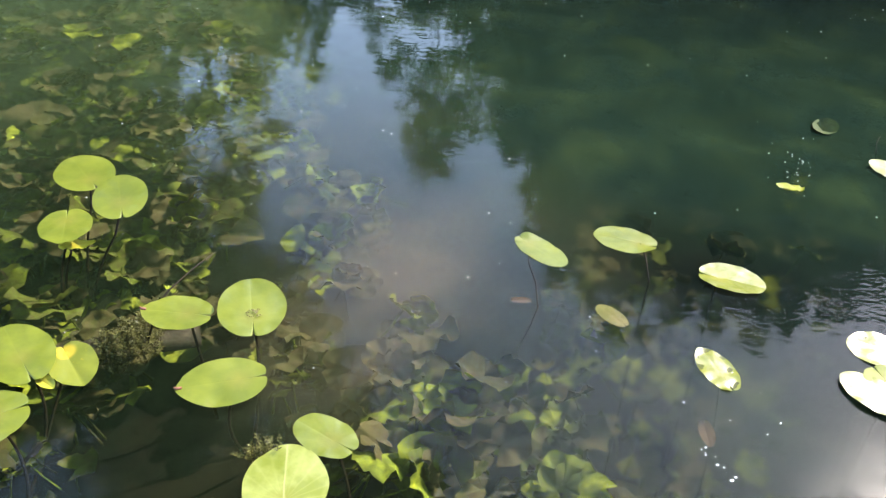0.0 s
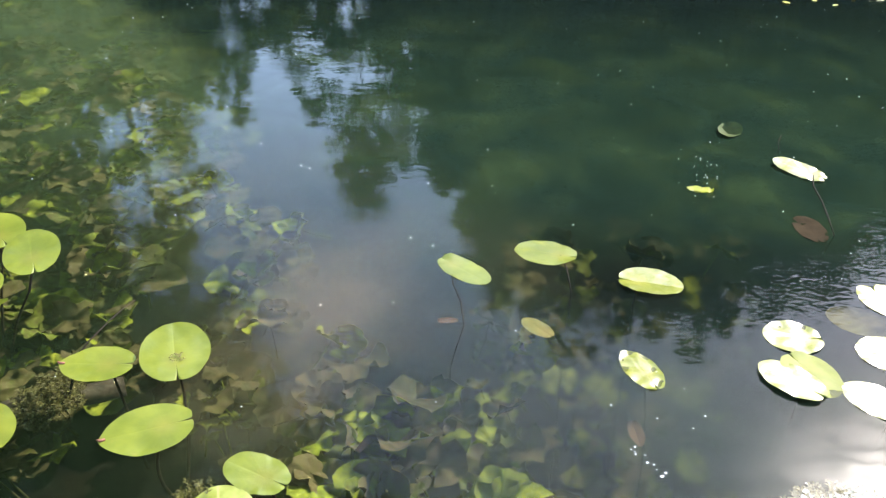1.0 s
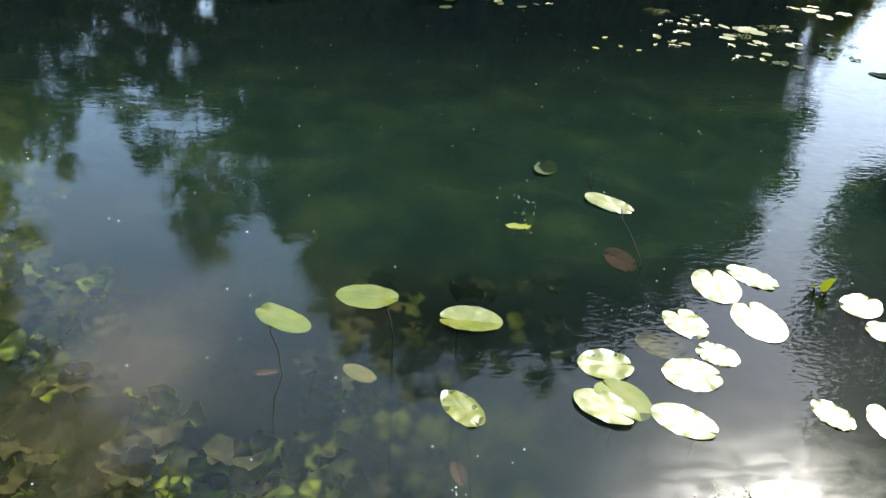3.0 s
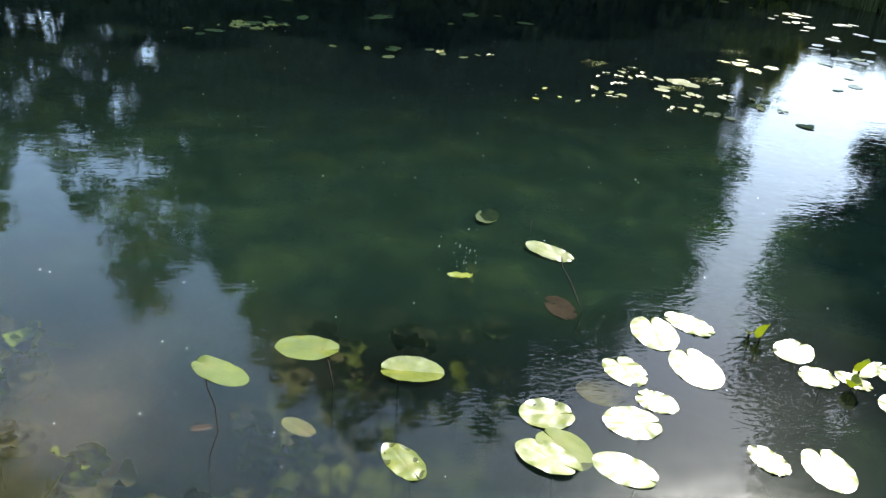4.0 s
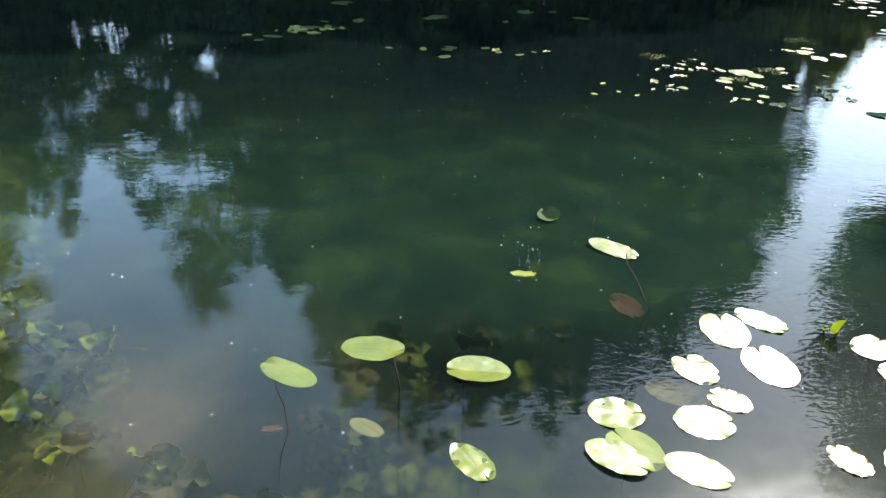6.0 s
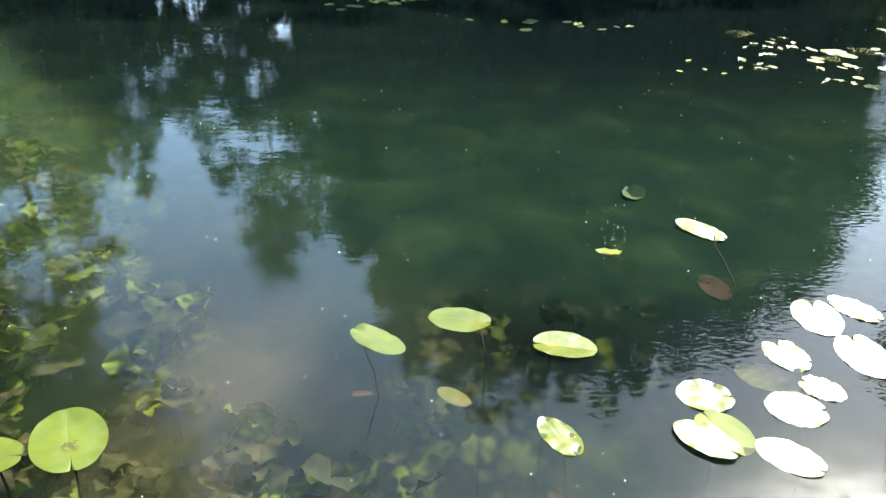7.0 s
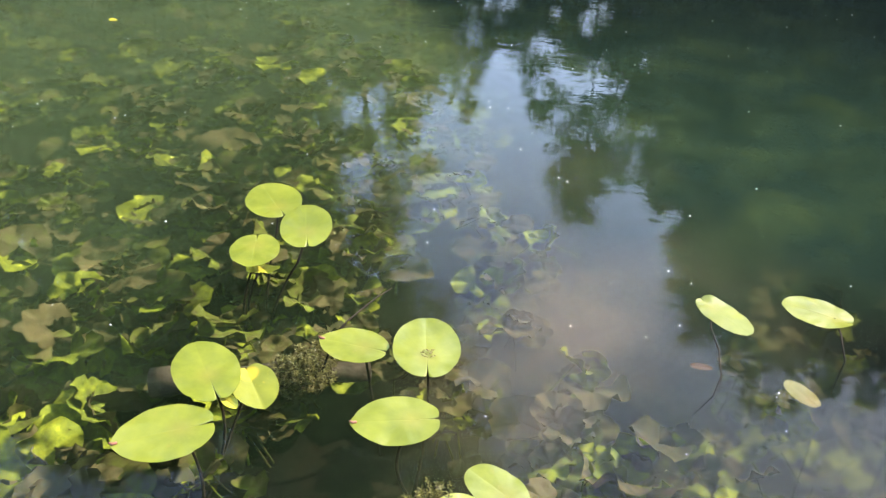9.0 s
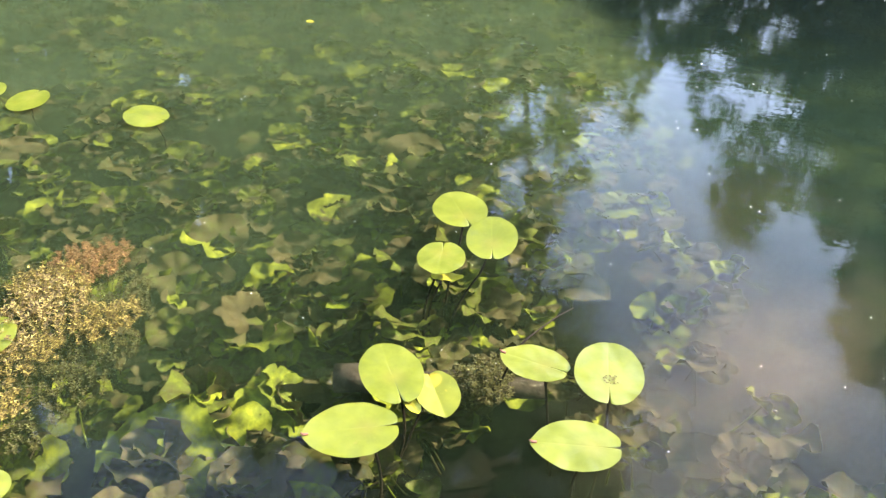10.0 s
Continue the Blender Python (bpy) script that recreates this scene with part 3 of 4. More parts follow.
for _ in range(30):
    a, q = rnd.uniform(0, 6.283), 0.022 * math.sqrt(rnd.random())
    px, py, w = q * math.cos(a), q * math.sin(a) + 0.012, rnd.uniform(0.002, 0.005)
    bits.append(([(px - w, py, 0.004), (px, py - w * 0.6, 0.004), (px + w, py, 0.004), (px, py + w * 0.7, 0.005), (px, py, 0.007)], [(0, 1, 4), (1, 2, 4), (2, 3, 4), (3, 0, 4)]))
part("withered_mark", mesh_of("withered_mark", *joined(bits), PAD_SUNK, False), marked, "cluster of small brown crumbs")

# sunken and stray leaves
lily_pad(0.30, 1.98, -0.075, 0.13, 0.07, 140, "pale dying lily pad sunk below the surface", PAD_SUNK, notch=0.2, stalk=0)
lily_pad(0.005, 1.985, -0.09, 0.07, 0.03, 12, "narrow brown dead leaf hanging below the surface", PAD_BROWN, fold=0.3, notch=0.2, stalk=0)
lily_pad(1.325, 2.70, -0.001, 0.205, 0.120, 98, "dark brown dying lily pad awash at the surface", PAD_AWASH, wave=0.003, notch=0.2, torn=0.03, stalk=0)
lily_pad(1.345, 2.12, -0.014, 0.22, 0.16, 160, "olive lily pad drifting below the surface", PAD_SUNK, wave=0.006, stalk=0)
lily_pad(0.585, 1.56, -0.10, 0.10, 0.045, -80, "narrow brown dead leaf hanging below the surface", PAD_BROWN, fold=0.3, notch=0.2, stalk=0)
lily_pad(1.18, 3.61, 0.0, 0.235, 0.112, 68, "dark green lily pad dipping under with a lit rim", PAD_DIM, cup=0.12, tilt=(-4, 5), notch=0.2, stalk=0)
lily_pad(0.95, 2.96, 0.0, 0.115, 0.05, 177, "yellow-green torn leaf scrap floating on deep water", PAD_YOUNG, wave=0.008, torn=0.3, notch=0.2, stalk=0)
lily_pad(-3.73, 3.65, 0.0, 0.07, 0.045, 160, "tiny yellow leaf floating on the water", PAD_YELLOW, notch=0.2, stalk=0)


def standing_leaf(x, y, height, width, yaw, lean, label):
    """A young leaf, folded along its rib, that stands up out of the water."""
    thing = lily_pad(x, y, height * 0.2, height, width, 90, label, PAD_YOUNG, fold=0.7, notch=0.15, name="standing_leaf")
    thing.children[0].matrix_basis = pose(0, 0, 0, 0, 0, yaw) @ pose(0, 0, 0, 0, -90 + lean, 0)
    return thing


standing_leaf(2.08, 2.50, 0.085, 0.055, -70, 20, "young folded yellow-green leaf standing out of the water")
standing_leaf(2.05, 2.52, 0.05, 0.03, -120, 60, "small folded yellow-green leaf at the water surface")
standing_leaf(2.37, 2.27, 0.07, 0.06, -60, 25, "folded green leaf standing among crowded pads")
standing_leaf(2.27, 2.16, 0.07, 0.06, -110, 50, "folded green leaf leaning among crowded pads")


def twig(points, radius, label):
    thing = tagged(new("twig"), label, "twig")
    thing.location = points[0]
    v, f = tube([Vector(p) - Vector(points[0]) for p in points], [radius * (1 - 0.6 * i / (len(points) - 1)) for i in range(len(points))])
    part("stem", mesh_of("stem", v, f, STALK), thing)


twig([(-1.075, 1.52, -0.20), (-1.060, 1.60, -0.01), (-1.048, 1.64, 0.010), (-1.03, 1.74, 0.014), (-1.018, 1.80, 0.014), (-1.002, 1.87, 0.008)], 0.0042, "thin dark bare stalk lying at the water surface")
twig([(1.37, 3.36, -0.15), (1.36, 3.40, 0.0), (1.36, 3.44, 0.03), (1.375, 3.47, 0.05)], 0.004, "thin dark bare stalk sticking out of the water")


def sunken_log(a, b, radius, label):
    """A waterlogged piece of a bough with knots and a broken end."""
    a, b = Vector(a), Vector(b)
    rnd = random.Random(19)
    pts = [a.lerp(b, i / 9) + Vector((0, 0, 0.012 * math.sin(i * 1.3))) for i in range(10)]
    v, f = tube(pts, [radius * (1 - 0.25 * i / 9) * rnd.uniform(0.9, 1.12) for i in range(10)], 12)
    stub = tube([pts[6], pts[6] + Vector((0.03, 0.05, 0.05)), pts[6] + Vector((0.05, 0.10, 0.07))], [0.02, 0.015, 0.007], 7)
    thing = tagged(new("log"), label, "log")
    thing.location = a
    part("bough", mesh_of("bough", [tuple(Vector(p) - a) for p in v], f, LOG), thing)
    part("branch_stub", mesh_of("branch_stub", [tuple(Vector(p) - a) for p in stub[0]], stub[1], LOG), thing)


sunken_log((-1.55, 1.30, -0.27), (-0.98, 1.67, -0.30), 0.055, "dark waterlogged bough lying under the water")

# ---- far floating pads ----
far_data, _ = blade("blade", 0.24, 0.18, 0.34, 0.12, 0.004, 0.0, 0.0, 501, PAD, 0.02, 3, 24)
far_old, _ = blade("blade", 0.22, 0.16, 0.34, 0.2, 0.010, 0.05, 0.0, 502, PAD_YELLOW, 0.08, 3, 24)
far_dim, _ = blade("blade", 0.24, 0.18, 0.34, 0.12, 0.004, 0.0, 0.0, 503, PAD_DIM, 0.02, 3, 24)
far_scrap, _ = blade("blade", 0.20, 0.10, 0.3, 0.3, 0.022, 0.12, 0.0, 504, PAD_OLD, 0.22, 3, 24)


def far_pads(x, y, sx, sy, count, seed, label, old=0.3, lean=0.5, level=0.006, big=1.05, fresh=far_data, worn=far_old):
    """A drift of floating pads round (x, y)."""
    rnd = random.Random(seed)
    for _ in range(count):
        thing = tagged(new("lily_pad"), label, "lily pad", "far drift of lily pads")
        u, w = rnd.gauss(0, 0.5), rnd.gauss(0, 0.5)
        thing.location = (x + u * sx + lean * w * sy, y + w * sy, level)
        size = big * rnd.uniform(0.4, 1.0)
        part("blade", worn if rnd.random() < old else fresh, thing, at=pose(0, 0, 0, rnd.uniform(-3, 3), rnd.uniform(-3, 3), rnd.uniform(0, 360)) @ Matrix.Diagonal((size, size * rnd.uniform(0.55, 1.05), size, 1)))


SCRAPS = "small ragged yellowing lily pad floating in far drift"
far_pads(2.9, 6.8, 0.30, 0.35, 16, 1, SCRAPS, 0.85, big=0.55, worn=far_scrap)
far_pads(2.62, 6.15, 0.16, 0.10, 7, 14, SCRAPS, 0.9, big=0.55, worn=far_scrap)
far_pads(3.10, 5.9, 0.25, 0.12, 6, 15, SCRAPS, 0.5, big=0.6, fresh=far_dim, worn=far_scrap)
far_pads(3.5, 6.45, 0.5, 0.5, 15, 2, "sunlit lily pad floating in far drift", 0.5, big=0.75, worn=far_scrap)
far_pads(3.45, 6.7, 0.15, 0.1, 3, 16, "broad sunlit lily pad floating in far drift", 0.0, big=1.3)
far_pads(3.85, 6.0, 0.4, 0.4, 11, 3, SCRAPS, 0.5, big=0.7, fresh=far_dim, worn=far_scrap)
far_pads(4.5, 7.8, 0.35, 0.4, 6, 4, "sunlit lily pad floating in far drift", 0.5)
far_pads(6.9, 11.5, 0.35, 0.6, 9, 5, "sunlit lily pad floating near the far bank", 0.1, lean=-0.6)
far_pads(7.2, 10.8, 0.5, 0.4, 8, 17, "sunlit lily pad floating near the far bank", 0.1)
far_pads(6.8, 9.6, 0.9, 0.8, 12, 6, "sunlit lily pad floating near the far bank", 0.1)
far_pads(6.2, 8.3, 0.6, 0.3, 7, 7, "sunlit lily pad floating near the far bank", 0.1)
far_pads(5.2, 7.0, 0.3, 0.3, 3, 8, "sunlit lily pad floating in far drift", 0.2)
# the trees' shade on these pads is put into far_dim's colour
SHADED = "dull lily pad floating in the shade of trees"
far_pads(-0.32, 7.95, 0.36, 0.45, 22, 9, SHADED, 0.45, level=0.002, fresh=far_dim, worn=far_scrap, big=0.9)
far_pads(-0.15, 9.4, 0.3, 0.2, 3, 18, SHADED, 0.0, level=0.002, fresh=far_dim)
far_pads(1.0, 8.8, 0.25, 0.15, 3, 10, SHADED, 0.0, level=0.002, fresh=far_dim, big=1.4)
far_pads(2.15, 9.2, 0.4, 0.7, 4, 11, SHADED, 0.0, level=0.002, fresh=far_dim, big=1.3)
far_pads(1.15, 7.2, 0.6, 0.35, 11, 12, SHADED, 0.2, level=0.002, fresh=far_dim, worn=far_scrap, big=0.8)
far_pads(2.0, 6.0, 0.4, 0.3, 4, 13, "small yellow lily pad floating on deep water", 1.0, big=0.4)

# ---- submerged plants ----
def crinkled(seed, size):
    """A thin underwater leaf like a lettuce leaf: a rounded blade, deeply ruffled towards its nicked margin, on a short stalk."""
    rnd = random.Random(seed)
    rings, around = 6, 23
    ph = [rnd.uniform(0, 6.28) for _ in range(5)]
    half = radians(rnd.uniform(95, 158))
    waves = rnd.uniform(2.2, 4.2)
    cup, trough, long = rnd.uniform(-0.3, 0.35), rnd.uniform(-0.15, 0.35), rnd.uniform(0.85, 1.3)
    tears = [(rnd.uniform(-0.85, 0.85), rnd.uniform(0.03, 0.08), rnd.uniform(0.08, 0.3)) for _ in range(rnd.randint(0, 3))]
    verts, faces = [], []
    for side in (0, 1):
        for k in range(rings + 1):
            f = 0.05 + 0.95 * k / rings
            for i in range(around):
                u = 2 * i / (around - 1) - 1
                a = half * u
                margin = (1 - 0.22 * abs(u) ** 4) * (1 + 0.05 * math.sin(9 * u + ph[0]) + 0.03 * math.sin(21 * u + ph[1]))
                for where, width, cut in tears:
                    margin *= 1 - cut * math.exp(-((u - where) / width) ** 2)
                r = size * f * (1 + (margin - 1) * f * f)
                x, y = r * math.sin(a), r * math.cos(a) * long
                z = size * f ** 2.4 * (0.15 * math.sin(waves * 3.14 * u + ph[2]) + 0.10 * math.sin(2.1 * waves * 3.14 * u + ph[3]) + 0.06 * math.sin(4.3 * waves * 3.14 * u + ph[4]))
                z += trough * abs(x) * 0.7 + cup * r * r / size
                z += size * (0.22 * f * noise.noise((x / size * 2.2 + seed, y / size * 2.2, seed * 0.7)) + 0.07 * f * noise.noise((x / size * 6 + seed, y / size * 6, 3.0)))
                if side:
                    lower = verts[k * around + i]
                    verts.append((lower[0], lower[1], lower[2] - 0.0012))
                else:
                    verts.append((x, y, z))
    n = (rings + 1) * around
    for side in (0, 1):
        for k in range(rings):
            for i in range(around - 1):
                o = side * n + k * around + i
                quad = (o, o + 1, o + around + 1, o + around)
                faces.append(quad[::-1] if side else quad)
    v, f = tube([(0, -0.03, -0.14), (0, -0.02, -0.07), (0, 0.02 * size, -0.004), (0, 0.4 * size, -0.003)], [0.0025, 0.002, 0.0018, 0.001], 5)
    return mesh_of("leaf", *joined([(verts, faces), (v, f)]), SALAD)


LEAVES = [crinkled(900 + i, random.Random(i).uniform(0.046, 0.086)) for i in range(36)]
PLANT_GROUP = "submerged water plants"
plant_labels = ("crinkled yellow-green underwater lily leaves on the bed", "crinkled olive and brown underwater leaves on the bed")


def water_plant(x, y, count, spread, lift, seed, size=1.0):
    rnd = random.Random(seed)
    thing = tagged(new("water_plant"), plant_labels[seed % 2], "water plant", PLANT_GROUP)
    thing.location = (x, y, ground_at(x, y))
    top = -thing.location.z
    for i in range(count):
        a = 360 * i / count + rnd.uniform(-35, 35)
        outer = rnd.random() < 0.5
        r = spread * (rnd.uniform(0.35, 1.0) if outer else rnd.uniform(0.05, 0.4))
        up = min(lift * (rnd.uniform(0.15, 0.7) if outer else rnd.uniform(0.5, 1.1)), top - 0.20 * size)
        at = pose(r * math.cos(radians(a)), r * math.sin(radians(a)), up, rnd.uniform(0, 45) if outer else rnd.uniform(25, 68), rnd.uniform(-25, 25), a - 90 + rnd.uniform(-35, 35))
        part("leaf", LEAVES[rnd.randrange(len(LEAVES))], thing, at=at @ Matrix.Scale(size * rnd.uniform(0.65, 1.35), 4))


rnd = random.Random(77)
spots = []
tries = 0
while len(spots) < 270 and tries < 6000:
    tries += 1
    x, y = rnd.uniform(-7.2, 2.2), rnd.uniform(0.45, 5.6)
    thin = step(-1.4, -0.3, x + 0.35 * (y - 2.2))
    keep = 1.0 - 0.90 * thin
    keep *= 0.45 + 0.55 * step(-0.45, 0.05, noise.noise((x * 1.5, y * 1.5, 4.4)))
    if x < -2.5:
        keep *= 0.8
    if -1.5 < x < -0.3 and 0.85 < y < 1.75:
        keep *= 0.10
    if y < 1.66 and -0.45 < x < 1.2:
        keep = max(keep, 0.92)
    if y < 1.3 and -1.2 < x < -0.4:
        keep = 0
    if rnd.random() > keep or depth(x, y) > 1.35:
        continue
    gap = 0.19 + (0.23 * thin if y > 1.85 else 0.0) + 0.03 * max(0, -2.5 - x)
    if all((x - a) ** 2 + (y - b) ** 2 > gap * gap for a, b in spots):
        spots.append((x, y))
for i, (x, y) in enumerate(spots):
    big = step(0.8, 1.8, -x)
    water_plant(x, y, rnd.randint(17, 23) + (5 if x > -0.45 else 0), rnd.uniform(0.12, 0.22), 0.38 if x > -0.35 else 0.26, 3000 + i, rnd.uniform(0.8, 1.2) * (1 + 0.32 * big + (0.08 if x > -0.45 else 0)))
# taller rosettes that rise out of the silty and the deeper water
for i, (x, y, count, spread, size, sunk) in enumerate(((-0.93, 2.68, 8, 0.13, 1.0, 0.17), (-0.83, 2.60, 5, 0.07, 0.9, 0.16), (-0.68, 2.55, 8, 0.09, 0.9, 0.15), (-1.18, 2.98, 7, 0.14, 1.0, 0.22), (-0.60, 2.05, 7, 0.10, 1.0, 0.2),
                                                       (-0.35, 1.93, 8, 0.11, 1.1, 0.2), (-0.62, 1.75, 7, 0.12, 1.0, 0.22), (-0.05, 1.70, 8, 0.10, 1.1, 0.2), (0.20, 1.71, 8, 0.10, 1.1, 0.25), (0.28, 2.02, 6, 0.08, 1.0, 0.2), (-0.33, 1.50, 8, 0.12, 1.1, 0.22),
                                                       (-0.30, 1.72, 6, 0.12, 1.0, 0.24), (-1.38, 2.36, 9, 0.14, 1.2, 0.2), (-2.02, 2.28, 16, 0.17, 1.2, 0.26), (-2.25, 2.12, 16, 0.17, 1.2, 0.26), (-2.33, 2.48, 16, 0.17, 1.2, 0.26), (0.35, 4.10, 9, 0.25, 1.5, 0.3), (0.36, 3.30, 9, 0.25, 1.5, 0.32), (0.58, 3.02, 9, 0.22, 1.4, 0.3), (1.1, 3.3, 9, 0.25, 1.5, 0.3), (0.72, 2.62, 9, 0.2, 1.3, 0.28), (0.35, 2.72, 8, 0.2, 1.3, 0.3), (1.0, 2.75, 8, 0.2, 1.3, 0.32), (0.14, 2.30, 8, 0.14, 1.1, 0.42), (0.46, 2.44, 9, 0.15, 1.1, 0.40), (0.52, 2.14, 9, 0.15, 1.2, 0.42), (0.82, 2.34, 9, 0.16, 1.1, 0.42), (0.95, 2.08, 8, 0.14, 1.1, 0.42), (0.66, 2.50, 8, 0.12, 1.2, 0.30), (0.26, 2.62, 8, 0.15, 1.2, 0.36), (1.10, 2.45, 8, 0.16, 1.2, 0.38))):
    water_plant(x, y, count, spread, -ground_at(x, y) - sunk, 4001 + i, size)


# ---- weed clumps ----
def weed_clump(x, y, z, sx, sy, count, material, label, seed, turn=0.0, tall=0.07):
    """Dense sprigs with small whorled leaves."""
    rnd = random.Random(seed)
    pieces = []
    for _ in range(count):
        a, r = rnd.uniform(0, 6.283), math.sqrt(rnd.random())
        px, py = r * math.cos(a) * sx, r * math.sin(a) * sy
        h = tall * rnd.uniform(0.4, 1.0) * (1.2 - 0.6 * r)
        top = Vector((px + rnd.uniform(-0.03, 0.03), py + rnd.uniform(-0.03, 0.03), h))
        foot = Vector((px, py, -0.03))
        way = top - foot
        side = way.cross(Vector((0, 1, 0.2))).normalized()
        verts, faces = [tuple(foot - side * 0.0012), tuple(foot + side * 0.0012), tuple(top)], [(0, 1, 2)]
        for k in range(1, 4):
            c = foot + way * (0.35 + 0.21 * k)
            spin = rnd.uniform(0, 6.283)
            for m in range(4):
                t = spin + m * 1.57
                out = Vector((math.cos(t), math.sin(t), rnd.uniform(0.0, 0.7))) * rnd.uniform(0.008, 0.014)
                across = Vector((-math.sin(t), math.cos(t), 0)) * 0.0028
                b = len(verts)
                verts += [tuple(c), tuple(c + out * 0.5 + across), tuple(c + out), tuple(c + out * 0.5 - across)]
                faces.append((b, b + 1, b + 2, b + 3))
        pieces.append((verts, faces))
    v, f = joined(pieces)
    thing = tagged(new("weed_clump", mesh_of("weed_clump", v, f, material, False)), label, "water weed")
    thing.matrix_basis = pose(x, y, z, 0, 0, turn)
    return thing


GOLD = "golden brown weed tuft reaching the water surface"
weed_clump(-2.41, 0.86, -0.05, 0.15, 0.20, 330, WEED_GOLD, GOLD, 1, 28, 0.10)
weed_clump(-2.31, 0.66, -0.06, 0.10, 0.17, 260, WEED_GOLD, GOLD, 11, -20)
weed_clump(-2.55, 0.98, -0.06, 0.11, 0.12, 260, WEED_GOLD, GOLD, 12, 50)
weed_clump(-2.25, 0.98, -0.09, 0.07, 0.13, 130, WEED_GOLD, GOLD, 13)
weed_clump(-2.16, 0.50, -0.07, 0.09, 0.12, 160, WEED_GOLD, GOLD, 14)
weed_clump(-2.58, 1.16, -0.08, 0.12, 0.15, 260, WEED_RUST, "rusty brown weed tuft below the water surface", 2)
weed_clump(-2.41, 0.80, -0.20, 0.34, 0.56, 900, WEED_GREEN, "olive weed growing under golden tufts", 3, 28, 0.12)
weed_clump(-1.13, 1.52, -0.22, 0.09, 0.12, 220, WEED_GREEN, "olive bushy weed clump below the surface", 4, 0, 0.08)
weed_clump(1.10, 1.33, -0.035, 0.16, 0.05, 260, WEED_GLARE, "weed mat with white flowers at the surface", 5, 0, 0.05)
weed_clump(1.32, 1.36, -0.035, 0.10, 0.09, 260, WEED_GLARE, "floating weed mat with dazzling sun painted into its whitish colour", 6, 0, 0.05)
for i, (x, y, sx, sy) in enumerate(((2.85, 7.3, 0.15, 0.16), (3.35, 6.55, 0.12, 0.08), (3.75, 6.9, 0.14, 0.12), (4.0, 6.15, 0.14, 0.12), (4.2, 6.4, 0.16, 0.1), (4.7, 8.3, 0.2, 0.2))):
    weed_clump(x, y, -0.03, sx, sy, 90, WEED_LIME, "ragged yellow-green weed among far lily pads", 40 + i, 30, 0.045)
weed_clump(-0.52, 1.14, -0.06, 0.06, 0.05, 60, WEED_GREEN, "small sprig of weed at the water surface", 8, 0, 0.07)


def fleck_mesh(spread, count, seed, small, big):
    """Tiny uneven bits that float on the water."""
    rnd = random.Random(seed)
    pieces = []
    for _ in range(count):
        x, y = spread(rnd)
        r = rnd.uniform(small, big)
        a0 = rnd.uniform(0, 6.28)
        ring = [(x + r * rnd.uniform(0.6, 1) * math.cos(a0 + k * 1.047), y + r * rnd.uniform(0.4, 1) * math.sin(a0 + k * 1.047), 0.0015) for k in range(6)]
        verts = ring + [(x, y, 0.002 + r * 0.5)]
        pieces.append((verts, [(k, (k + 1) % 6, 6) for k in range(6)]))
    return joined(pieces)


v, f = fleck_mesh(lambda r: (r.uniform(-3.5, 4.5), r.uniform(1.2, 8.0)), 420, 5, 0.0014, 0.0042)
tagged(new("pollen_flecks", mesh_of("pollen_flecks", v, f, FOAM)), "tiny white pollen flecks drifting on the water", "flecks", kind="stuff")
v, f = fleck_mesh(lambda r: (0.95 + r.gauss(0.02, 0.05), 3.12 + r.gauss(0, 0.12)), 26, 6, 0.0013, 0.0033)
tagged(new("bubbles", mesh_of("bubbles", v, f, FOAM)), "small white bubbles beside a floating leaf scrap", "bubbles", kind="stuff")
v, f = fleck_mesh(lambda r: (0.556 + 0.08 * (u := r.random()) + r.gauss(0, 0.008), 1.437 - 0.09 * u + r.gauss(0, 0.008)), 11, 7, 0.002, 0.006)
tagged(new("seed_fluff", mesh_of("seed_fluff", v, f, FOAM)), "white seed fluff on a thin weed strand", "fluff", kind="stuff")
v, f = fleck_mesh(lambda r: (r.gauss(1.16, 0.12), r.gauss(1.33, 0.035)), 50, 8, 0.004, 0.009)
tagged(new("weed_flowers", mesh_of("weed_flowers", v, f, FOAM)), "small white flowers on a floating weed mat", "flowers", kind="stuff")


# ---- trees and banks ----
def foliage(centres, radii, count, size, seed):
    """Many small lozenge leaves in clumps, as vertex and face arrays."""
    rng = np.random.default_rng(seed)
    pick = rng.integers(0, len(centres), count)
    way = rng.normal(size=(count, 3))
    way /= np.linalg.norm(way, axis=1)[:, None]
    mid = centres[pick] + way * (radii[pick] * rng.random(count) ** 0.45)[:, None] * (1, 1, 0.75)
    a = rng.normal(size=(count, 3))
    a /= np.linalg.norm(a, axis=1)[:, None]
    b = np.cross(a, rng.normal(size=(count, 3)))
    b /= np.linalg.norm(b, axis=1)[:, None]
    half = (size * rng.uniform(0.6, 1.3, count))[:, None]
    verts = np.stack([mid - a * half, mid + b * half * 0.55, mid + a * half, mid - b * half * 0.55], 1).reshape(-1, 3)
    return verts.tolist(), np.arange(count * 4).reshape(-1, 4).tolist()


